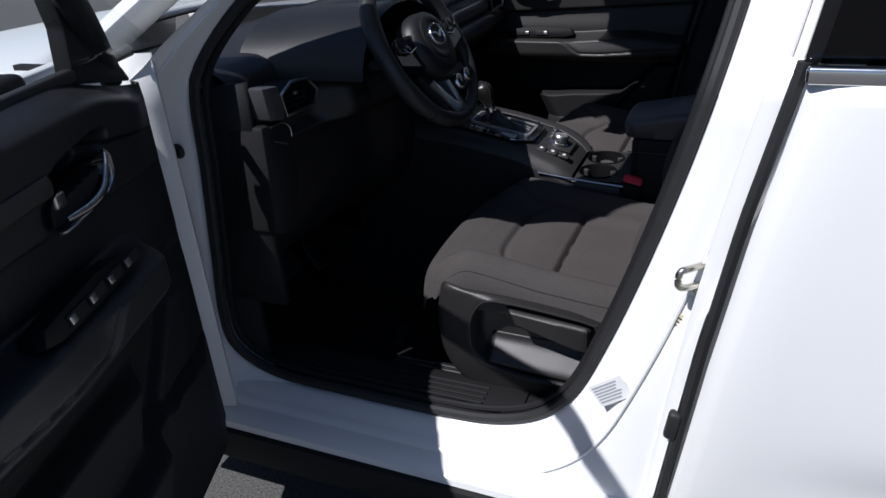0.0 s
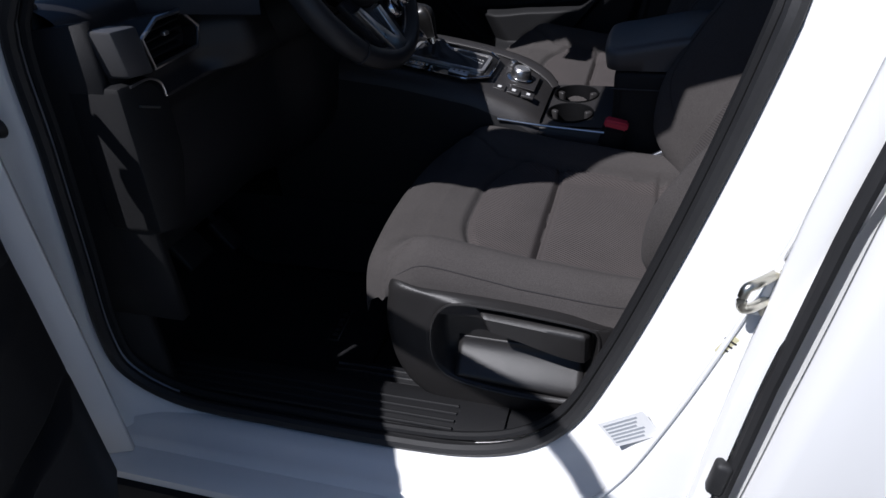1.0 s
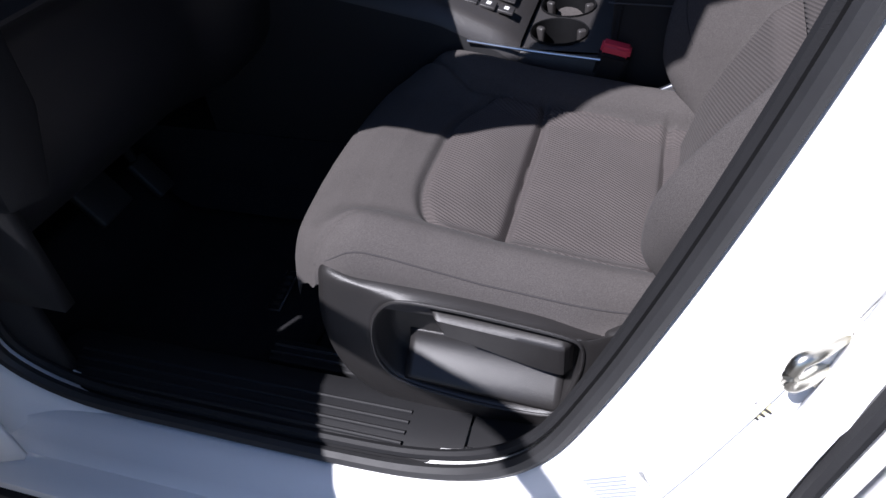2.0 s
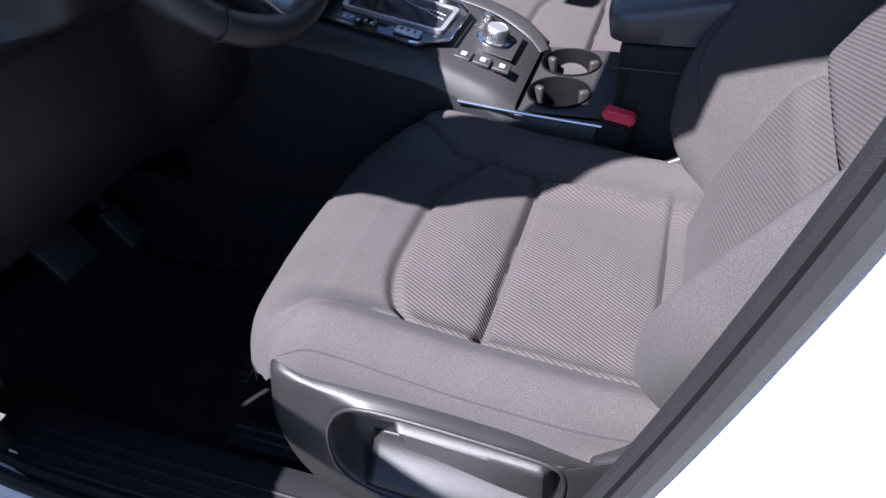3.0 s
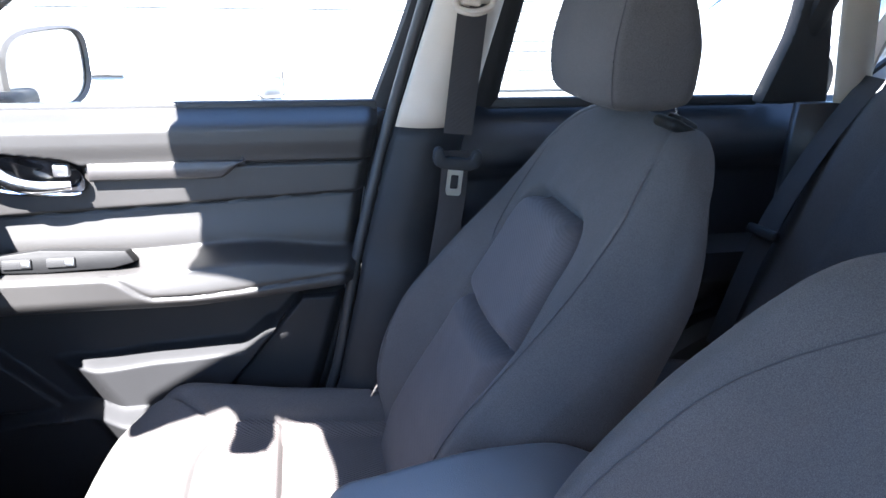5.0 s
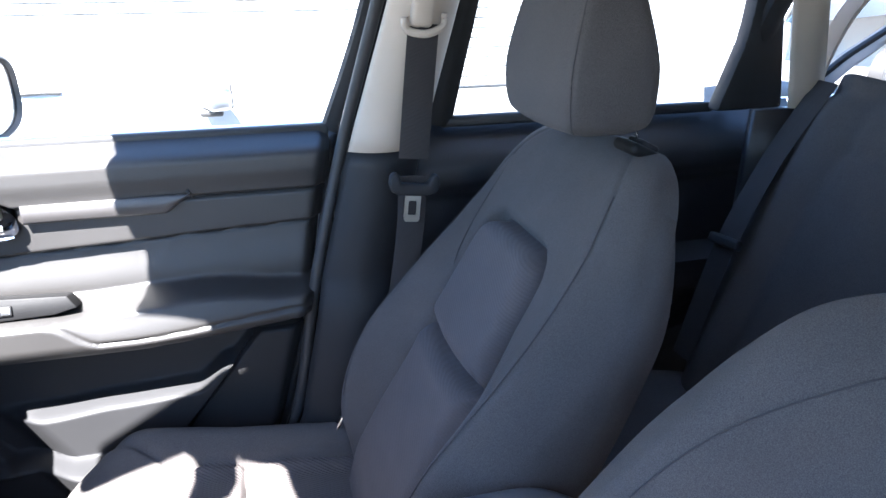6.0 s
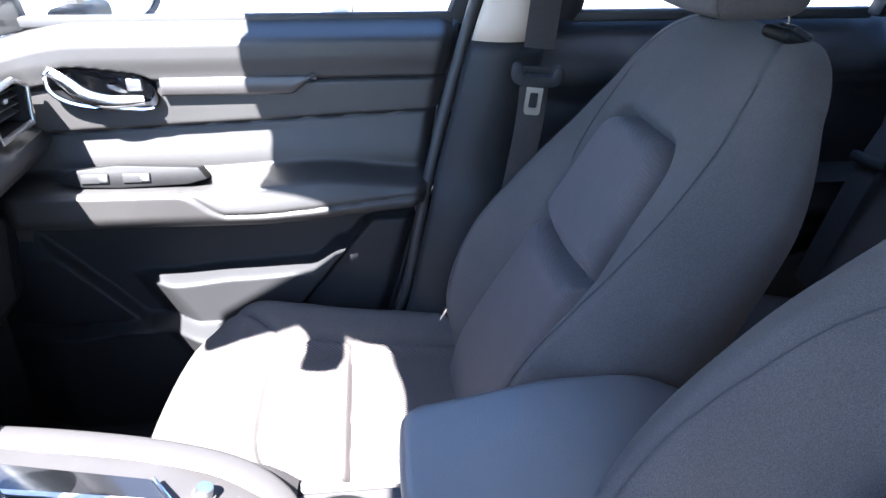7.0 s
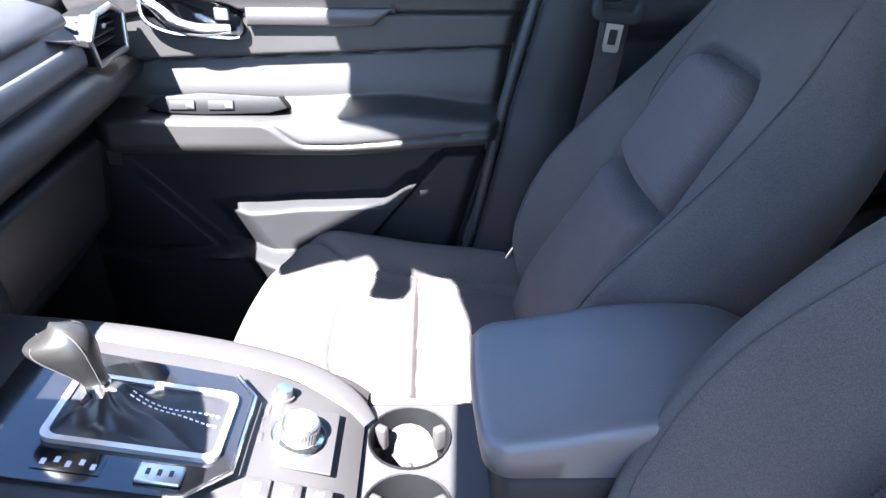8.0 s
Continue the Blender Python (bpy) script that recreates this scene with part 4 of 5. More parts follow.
seat("driver_seat", -0.365, -1, "charcoal fabric driver seat with ribbed centre panels, partly sunlit", 0.665, RIB_BACK, 0.248, 0.475,
     ((0.0, 0.170), (0.12, 0.180), (0.25, 0.186), (0.40, 0.186), (0.50, 0.180)), (0.125, 0.060, 1.05), 0.026, 0.062)
seat("passenger_seat", 0.372, 1, "charcoal fabric passenger seat beside the centre console", fold=0.9)


def buckle(name, at, turn, label):
    b = thing(name, at, label, "buckle", "seat belt buckles")
    m = pose(*at, *turn)
    bm = bmesh.new()
    bmesh.ops.create_cube(bm, size=1)
    for v in bm.verts:
        v.co = Vector((v.co.x * 0.05, v.co.y * 0.028, v.co.z * 0.12 - 0.062))
    bmesh.ops.bevel(bm, geom=bm.edges[:], offset=0.007, segments=3, affect="EDGES")
    bm.transform(m)
    part("housing", bm, BLACK_PLASTIC, b)
    bm = bmesh.new()
    bmesh.ops.create_cube(bm, size=1)
    for v in bm.verts:
        v.co = Vector((v.co.x * 0.048, v.co.y * 0.022, v.co.z * 0.018 + 0.002))
    bmesh.ops.bevel(bm, geom=bm.edges[:], offset=0.004, segments=3, affect="EDGES")
    bm.transform(m)
    part("release_button", bm, RED, b, "red release button")


buckle("belt_buckle", (0.503, -0.108, 0.788), (6, 12, 0), "black seat belt buckle with red button")

clip = thing("belt_anchor", (0.585, 0.60, 0.74), "silver steel belt anchor beside the passenger seat", "belt anchor")
rbox("plate", (0.583, 0.585, 0.768), (0.012, 0.022, 0.075), CHROME, clip, 0.004, (0, 28, 0))
rbox("bracket", (0.60, 0.60, 0.735), (0.05, 0.02, 0.05), BLACK_PLASTIC, clip, 0.006)
clip = thing("seat_hinge_cover", (0.61, -0.20, 0.70), "silver seat hinge plate between cushion and backrest", "hinge plate")
rbox("plate", (0.600, -0.142, 0.742), (0.07, 0.010, 0.024), SILVER, clip, 0.004, (0, -30, 0))

# rear bench
bench = thing("rear_bench", (1.45, 0, 0.42), "black fabric rear bench seat with belt over its shoulder", "car seat")


def bench_back(u, v):
    y = -0.62 + 1.24 * u
    t = 0.72 * v
    p = Vector((1.27 + 0.36 * t, y, 0.66 + 0.92 * t))
    edge = 0.10 * (1 - math.sqrt(max(0, 1 - max(0, abs(y) - 0.52) ** 2 / 0.01))) if abs(y) < 0.6199 else 0.10
    d = 0.05 * math.sin(math.pi * min(1, v * 1.06)) ** 0.5 - edge
    a = abs(abs(y) - 0.35)
    d += 0.02 * ss(0.12, 0.2, a) - 0.008 * bell(a - 0.125, 0.008) * ss(0.95, 0.8, v) - 0.008 * bell(v - 0.82, 0.015) * ss(0.13, 0.12, a)
    return p + Vector((-0.9, 0, 0.4)) * d


shell("backrest", bench_back, 100, 60, FABRIC, bench, 0.10, "black fabric rear backrest", sharp=70)
shell("cushion", lambda u, v: (0.84 + 0.50 * v, -0.62 + 1.24 * u, 0.60 + 0.11 * math.sin(math.pi * min(1, 0.12 + v * 0.7)) ** 0.7 + 0.03 * ss(0.1, 0.2, abs(abs(-0.62 + 1.24 * u) - 0.33))), 60, 30, FABRIC, bench, 0.14, "black fabric rear cushion", sharp=70)
for y in (-0.34, 0.34):
    rbox("headrest", (1.60, y, 1.36), (0.09, 0.24, 0.11), FABRIC, bench, 0.04, (0, 20, 0), seg=5)
rb = thing("rear_seat_belt", (1.55, 0.58, 0.75), "black woven rear seat belt across the bench shoulder", "seat belt")
tube("webbing", smooth_line([(1.50, 0.585, 1.31), (1.40, 0.575, 1.18), (1.31, 0.56, 1.02), (1.26, 0.58, 0.78)], 8), 0.023, BELT, rb, n=8, flat=0.07, up=(1, 0.2, 0))
rbox("belt_guide", (1.305, 0.555, 1.03), (0.02, 0.07, 0.02), BLACK_PLASTIC, rb, 0.006, (0, 20, 10))
rbox("parcel_shelf", (1.90, 0, 1.22), (0.80, 1.20, 0.02), BLACK_PLASTIC, body, 0.006)
for s in (-1, 1):
    shell("luggage_side", lambda u, v, s=s: (1.38 + 0.97 * u, s * (0.665 - 0.03 * v), 0.50 + 0.76 * v), 8, 8, SOFT_PLASTIC, body, 0.02)


# quarter window surround
def quarter(off, dy):
    pts = smooth_line([(1.56, 0.64, 1.30), (1.57, 0.60, 1.42), (1.63, 0.575, 1.49), (1.76, 0.565, 1.49), (1.81, 0.58, 1.475), (1.72, 0.61, 1.41), (1.63, 0.635, 1.345)], 5, True)
    c = Vector((1.68, 0.60, 1.39))
    return [p + (p - c).normalized() * off + Vector((0, dy, 0)) for p in pts]


loft("quarter_trim", [quarter(0.035, 0.03), quarter(0.03, -0.005), quarter(0.02, 0.0), quarter(0.0, 0.02), quarter(0.0, 0.07)], BEIGE, body, closed=True, caps=False, label="pale trim round the rear quarter window")
tube("quarter_seal", quarter(0.0, 0.045), 0.009, RUBBER, body, True, up=(0, 1, 0))


# ---- centre console ----
con = thing("center_console", (0.2, 0.0, 0.42), "dark centre console with gear lever, cup holders and silver trims", "console")


def deck(x):
    return lerp(x, [(-0.20, 0.918), (-0.10, 0.906), (0.04, 0.888), (0.205, 0.855), (0.278, 0.825), (0.32, 0.808), (0.345, 0.785)])


loops = []
for x in np.linspace(-0.30, 0.345, 40):
    z = deck(x)
    k = 1 - 0.25 * ss(0.30, 0.35, x)
    loops.append([(x, -0.115, 0.50), (x, -0.122, z - 0.10), (x, -0.118, z - 0.035), (x, -0.104, z - 0.008), (x, -0.09, z), (x, 0.0, z + 0.001), (x, 0.10, z), (x, 0.118, z - 0.004), (x, 0.15, z - 0.004), (x, 0.168, z - 0.012), (x, 0.172, z - 0.06), (x, 0.15, 0.50)])
loft("console_body", loops, [GREY_PLASTIC, BLACK_PLASTIC], con, label="dark grey console with black lower sides", slot=lambda i, j: 1 if j in (0, 1, 9, 10) else 0)
rim = smooth_line([(-0.12, 0.152, 0.900), (0.0, 0.152, 0.888), (0.10, 0.150, 0.873), (0.19, 0.146, 0.855), (0.27, 0.136, 0.833), (0.325, 0.116, 0.808), (0.35, 0.098, 0.785)], 6)
tube("side_rail", rim, [0.019 - 0.008 * ss(26, 36, i) for i in range(37)], GREY_PLASTIC, con, n=16, flat=0.22, label="padded grey rail")
# gear surround
M = Matrix.Translation((0.125, 0.0, deck(0.125) + 0.004)) @ Matrix.Rotation(math.atan2(0.20, 1), 4, "Y")


def frame_ring(name, outer, inner, lo, hi, material, label="", m=M):
    """A flat rounded frame between two outlines."""
    loops = [[Vector((*p, z)) for p in ring] for ring, z in ((outer, lo), (outer, hi), (inner, hi), (inner, lo))]
    return loft(name, [[m @ v for v in lp] for lp in loops], material, con, closed=True, wrap=True, label=label)


bm = bmesh.new()
f = bm.faces.new([bm.verts.new(M @ Vector((x, y, 0.001))) for x, y in [(-0.15, -0.088), (0.065, -0.088), (0.102, -0.05), (0.102, 0.06), (0.075, 0.09), (-0.15, 0.10)]])
r = bmesh.ops.extrude_face_region(bm, geom=[f])
bmesh.ops.translate(bm, verts=[g for g in r["geom"] if isinstance(g, bmesh.types.BMVert)], vec=(0, 0, 0.004))
part("gear_plate", bm, GLOSS_BLACK, con, "gloss black gear plate")
tube("plate_edge", [M @ Vector((x, y, 0.006)) for x, y in [(0.05, -0.09), (0.068, -0.086), (0.104, -0.05), (0.104, 0.06), (0.078, 0.09)]], 0.0025, CHROME, con, n=8)
INNER = rrect(-0.079, 0.081, -0.036, 0.051, 0.010)
frame_ring("gear_bezel", rrect(-0.086, 0.088, -0.0425, 0.0575, 0.012), INNER, 0.002, 0.011, BEZEL, "satin chrome gear surround")
# leather boot draped in the surround, with folds running up to the lever
def boot_z(a, v):
    sag = math.sin(math.pi * v)
    return 0.008 + 0.004 * v + 0.030 * v ** 2.4 + (0.0085 * math.sin(3 * a + 4.5 * v + 0.6) + 0.004 * math.sin(7 * a - 4 * v) + 0.0015 * math.sin(13 * a + 9 * v)) * sag * (0.35 + 0.65 * v)


loops = []
ring = dense(INNER, 0.006)
for i in range(29):
    v = i / 28
    k = 1 - 0.86 * v
    loops.append([M @ Vector((-0.040 + (x + 0.040) * k, 0.010 + (y - 0.010) * k, boot_z(math.atan2(y - 0.010, x + 0.04), v))) for x, y in ring])
loft("gear_boot", loops, LEATHER, con, closed=True, label="stitched black leather gear boot", sharp=75)
for k in (-0.007, 0.007):
    for i in range(15):
        v = 0.06 + 0.058 * i
        tube("boot_stitch", [M @ Vector((-0.040 + 0.121 * (1 - 0.86 * w), 0.010 + k * (1 - 0.5 * w), boot_z(0.1 * k / 0.007, w) + 0.0012)) for w in (v, v + 0.034)], 0.0008, WHITE_PRINT, con, n=5)
# gear lever and knob
gl = tube("gear_lever", [(0.090, 0.010, 0.886), (0.084, 0.010, 0.924)], 0.010, CHROME, con, n=14, label="chrome gear lever collar")
def knob_at(v, a, lift=0.0):
    """A teardrop that leans forward, flattened on top; a runs round it from the rear."""
    k = curve(v, [(0, 0.36), (0.2, 0.46), (0.5, 0.74), (0.72, 0.92), (0.86, 0.90), (0.94, 0.70), (0.985, 0.42), (1.0, 0.16)])
    c = Vector((0.087 - 0.020 * v - 0.014 * v * v, 0.010, 0.922 + 0.068 * v))
    ca, sa = math.cos(a), math.sin(a)
    r = k * (1 + lift)
    return c + Vector((0.030 * r * math.copysign(abs(ca) ** 0.85, ca) * (1 + 0.22 * ss(0.2, 0.8, v) * max(0, -ca)), 0.025 * r * math.copysign(abs(sa) ** 0.85, sa), 0.010 * ca * v))


loops = [[knob_at(i / 22, a) for a in np.linspace(0, 2 * math.pi, 32, endpoint=False)] for i in range(23)]
knob = loft("gear_knob", loops, KNOB_LEATHER, gl, closed=True, label="black leather gear knob", sharp=75)
for a in (0.75, -0.75, 2.3, -2.3):
    tube("knob_seam", [knob_at(v, a + 0.25 * v, 0.012) for v in np.linspace(0.05, 0.93, 18)], 0.0007, SEAM, gl, n=5)
tube("knob_collar", [(0.0885, 0.010, 0.914), (0.0865, 0.010, 0.926)], [0.0135, 0.0125], CHROME, gl, n=18)
# marks and switches on the gear plate
window = rbox("gear_display", M @ Vector((-0.045, -0.064, 0.0054)), (0.062, 0.022, 0.0012), GLOSS_BLACK, con, 0, (0, 11.3, 0), "dark gear position display")
for i in range(5):
    rbox("gear_mark", M @ Vector((-0.068 + 0.0115 * i, -0.066 + 0.004 * (i % 2), 0.0064)), (0.0045, 0.0065, 0.0008), WHITE_PRINT, window, 0, (0, 11.3, 0))
sw = rbox("mode_switch", M @ Vector((0.040, -0.066, 0.0078)), (0.044, 0.024, 0.006), SILVER, con, 0.0025, (0, 11.3, 0), "silver drive mode switch")
for k in (-0.011, 0.0, 0.011):
    rbox("switch_mark", M @ Vector((0.040 + k, -0.066, 0.0112)), (0.004, 0.007, 0.0008), GREY_PLASTIC, sw, 0, (0, 11.3, 0))
# control dial
MC = Matrix.Translation((0.278, 0.032, deck(0.278) + 0.002)) @ Matrix.Rotation(math.atan2(0.26, 1), 4, "Y")


def disc(name, r0, r1, lo, hi, material, parent, m, label="", n=32, at=(0, 0)):
    rows = [(r0 * 0.98, lo), (r0, lo + 0.0015), (r1, hi - 0.0015), (r1 * 0.93, hi), (r1 * 0.4, hi + 0.0004)]
    return loft(name, [[m @ Vector((at[0] + r * math.cos(a), at[1] + r * math.sin(a), z)) for a in np.linspace(0, 2 * math.pi, n, endpoint=False)] for r, z in rows], material, parent, closed=True, label=label)


plate = rbox("dial_plate", MC @ Vector((0, 0, 0.0)), (0.084, 0.094, 0.003), GREY_PLASTIC, con, 0.001, (0, 14.6, 0))
disc("dial_ring", 0.031, 0.030, 0.002, 0.006, CHROME, plate, MC, "chrome ring")
dial = disc("control_dial", 0.0225, 0.0205, 0.004, 0.024, SILVER, con, MC, "silver multimedia control dial")
disc("dial_cap", 0.017, 0.0155, 0.024, 0.0258, BEZEL, dial, MC)
disc("volume_dial", 0.0105, 0.0095, 0.002, 0.015, SILVER, con, MC, "small silver volume dial", at=(-0.028, 0.058))
for a in np.linspace(0, 2 * math.pi, 36, endpoint=False):
    tube("knurl", [MC @ Vector((0.0226 * math.cos(a), 0.0226 * math.sin(a), 0.006)), MC @ Vector((0.0211 * math.cos(a), 0.0211 * math.sin(a), 0.0215))], 0.0006, GREY_PLASTIC, dial, n=4)
tube("volume_collar", [MC @ Vector((-0.028, 0.058, 0.001)), MC @ Vector((-0.028, 0.058, 0.005))], [0.0145, 0.0135], GREY_PLASTIC, con, n=20)
for dx, dy in ((-0.045, 0.03), (-0.048, 0.008), (-0.045, -0.014)):
    rbox("button", MC @ Vector((dx, dy, 0.003)), (0.016, 0.016, 0.004), GREY_PLASTIC, con, 0.002, (0, 14.6, 0))
for dx in (-0.03, 0.002, 0.034):
    b = rbox("brake_button", MC @ Vector((dx, -0.082, 0.002)), (0.028, 0.026, 0.006), GREY_PLASTIC, con, 0.002, (0, 14.6, 0))
    rbox("button_mark", MC @ Vector((dx, -0.082, 0.0056)), (0.008, 0.010, 0.0008), WHITE_PRINT, b, 0, (0, 14.6, 0))

# cup holder well, behind the dial deck
CZ = 0.775
CUPS = (-0.028, 0.082)


def cup_top():
    bm = bmesh.new()
    outer = rrect(0.345, 0.492, -0.098, 0.140, 0.012)
    vs = [bm.verts.new((x, y, CZ)) for x, y in outer]
    es = [bm.edges.new((vs[i], vs[(i + 1) % len(vs)])) for i in range(len(vs))]
    rings = []
    for cy in CUPS:
        ring = [bm.verts.new((0.400 + 0.049 * math.cos(a), cy + 0.050 * math.sin(a), CZ)) for a in np.linspace(0, 2 * math.pi, 28, endpoint=False)]
        es += [bm.edges.new((ring[i], ring[(i + 1) % 28])) for i in range(28)]
        rings.append(ring)
    bmesh.ops.triangle_fill(bm, use_beauty=True, edges=es)
    for f in [f for f in bm.faces if any((f.calc_center_median() - Vector((0.400, cy, CZ))).length < 0.036 for cy in CUPS)]:
        bm.faces.remove(f)
    return part("cup_holder_top", bm, GREY_PLASTIC, con, "grey cup holder panel")


cup_top()
for cy in CUPS:
    cup = loft("cup_holder", [[(0.400 + 0.049 * k * math.cos(a), cy + 0.050 * k * math.sin(a), z) for a in np.linspace(0, 2 * math.pi, 28, endpoint=False)] for k, z in ((1.04, CZ), (1.035, CZ + 0.004), (1.0, CZ + 0.003), (0.97, CZ - 0.02), (0.86, CZ - 0.13), (0.03, CZ - 0.131))], MATT_BLACK, con, closed=True, caps=False, label="round black cup holder")
    for a in (0.5, 2.6, 4.7):
        rbox("cup_clip", (0.400 + 0.042 * math.cos(a), cy + 0.043 * math.sin(a), CZ - 0.02), (0.016, 0.012, 0.035), GREY_PLASTIC, cup, 0.004, (0, 0, math.degrees(a)))
loft("cup_section", [[(x, -0.10, 0.50), (x, -0.108, 0.70), (x, -0.106, CZ - 0.012), (x, -0.10, CZ - 0.002), (x, -0.095, CZ - 0.004), (x, 0.105, CZ - 0.004), (x, 0.112, CZ - 0.006), (x, 0.125, 0.70), (x, 0.12, 0.50)] for x in np.linspace(0.340, 0.345, 2)] , GREY_PLASTIC, con)
for s, y in ((-1, -0.104), (1, 0.142)):
    loft("cup_side", [[(x, y, CZ - 0.001), (x, y + s * 0.006, CZ - 0.012), (x, y + s * 0.006, 0.72), (x, y + s * 0.002, 0.50)] for x in np.linspace(0.30, 0.478, 8)], GREY_PLASTIC, con)
loft("cup_back", [[(0.492, y, CZ), (0.500, y, CZ + 0.01), (0.507, y, 0.86)] for y in np.linspace(-0.10, 0.14, 8)], GREY_PLASTIC, con)
tube("chrome_strip", smooth_line([(0.26, -0.124, 0.797), (0.36, -0.116, 0.782), (0.48, -0.114, 0.772)], 8), 0.0028, SILVER, con, n=8, label="thin chrome trim line")
# storage box and padded lid
rbox("storage_box", (0.648, 0.002, 0.718), (0.312, 0.190, 0.35), BLACK_PLASTIC, con, 0.012)


def lid():
    """A padded lid with rounded plan corners that rises a little to the rear."""
    plan = dense(rrect(0.474, 0.800, -0.096, 0.102, 0.026, 6), 0.012)
    cx, cy, hx, hy = 0.637, 0.003, 0.163, 0.099

    def level(inset, dz, flat=None):
        row = []
        for x, y in plan:
            # the rear end is rounder and the front edge bows a little
            y2 = cy + (y - cy) * (1 - 0.30 * ss(0.72, 0.80, x) ** 2)
            x2 = x - 0.007 * (1 - ((y - cy) / hy) ** 2) * ss(0.55, 0.474, x)
            px, py = cx + (x2 - cx) * (hx - inset) / hx, cy + (y2 - cy) * (hy - inset) / hy
            z = 0.938 + 0.026 * ss(0.47, 0.66, px) - 0.012 * ss(0.70, 0.81, px)
            row.append((px, py, flat if flat is not None else z + dz))
        return row

    rows = [level(0.012, 0, 0.893), level(0.004, 0, 0.895), level(0.001, -0.022), level(0.0, -0.014), level(0.0008, -0.009), level(0.003, -0.0045), level(0.007, -0.0015), level(0.012, 0.0)]
    rim = level(0.012, 0.0)
    for k in (0.93, 0.84, 0.72, 0.58, 0.42, 0.25, 0.1, 0.02):
        row = []
        for x, y, _ in rim:
            px = cx + (x - cx) * k
            row.append((px, cy + (y - cy) * k, 0.938 + 0.026 * ss(0.47, 0.66, px) - 0.012 * ss(0.70, 0.81, px) + 0.0055 * (1 - k * k)))
        rows.append(row)
    loft("armrest_lid", rows, ARM_LEATHER, con, closed=True, label="padded black leather armrest lid", sharp=70)


lid()
tube("lid_chrome", [(0.485, -0.102, 0.862), (0.80, -0.102, 0.856)], 0.0014, GREY_PLASTIC, con, n=6)

# ---- dashboard ----
dash = thing("dashboard", (-0.3, 0.0, 0.60), "black soft-touch dashboard with air vents and silver trim", "dashboard")
PROFILE = [(-0.93, 1.12), (-0.62, 1.165), (-0.35, 1.18), (-0.22, 1.175), (-0.165, 1.165), (-0.145, 1.15), (-0.14, 1.13), (-0.13, 1.124), (-0.115, 1.118), (-0.095, 1.10), (-0.09, 1.08), (-0.088, 1.06), (-0.10, 1.03), (-0.16, 1.01), (-0.175, 0.985), (-0.15, 0.93), (-0.145, 0.86), (-0.17, 0.78), (-0.26, 0.70), (-0.42, 0.64)]
# the passenger half stands a little higher and has a sunken trim channel
PROFILE_P = [(-0.93, 1.12), (-0.62, 1.18), (-0.35, 1.208), (-0.23, 1.21), (-0.175, 1.203), (-0.152, 1.192), (-0.145, 1.178), (-0.150, 1.170), (-0.136, 1.155), (-0.128, 1.118), (-0.136, 1.108), (-0.112, 1.095), (-0.108, 1.06), (-0.16, 1.01), (-0.185, 0.975), (-0.16, 0.93), (-0.155, 0.86), (-0.17, 0.78), (-0.26, 0.70), (-0.42, 0.64)]
prof = smooth_line([(x, 0, z) for x, z in PROFILE], 4)
prof_p = smooth_line([(x, 0, z) for x, z in PROFILE_P], 4)


def dash_row(y):
    bow = 0.03 * (abs(y) / 0.7) ** 2
    k = ss(0.06, 0.2, y)
    row = []
    for p, q in zip(prof, prof_p):
        r = p.lerp(q, k)
        row.append((r.x + 0.038 * ss(0.9, 1.03, r.z) * (1 - k) + 0.054 * k * ss(0.9, 1.03, r.z) - bow + (0.05 * ss(0.30, 0.16, abs(y)) if r.z < 1.0 else 0) - 0.075 * ss(-0.46, -0.53, y) * ss(1.0, 1.05, r.z) * ss(-0.30, -0.14, r.x) - 0.075 * ss(0.515, 0.545, y) * ss(1.085, 1.115, r.z) * ss(-0.24, -0.13, r.x), y, r.z))
    return row


loft("dash_body", [dash_row(y) for y in np.linspace(-0.70, 0.70, 121)], SOFT_PLASTIC, dash, label="black soft-touch dash body")


def dash_panel(u, v):
    y = 0.16 + 0.345 * u
    row = dash_row(y)
    a, b = Vector(row[32]), Vector(row[36])
    return a.lerp(b, 0.06 + 0.88 * v) + Vector((0.004 + 0.003 * math.sin(math.pi * v), 0, 0))


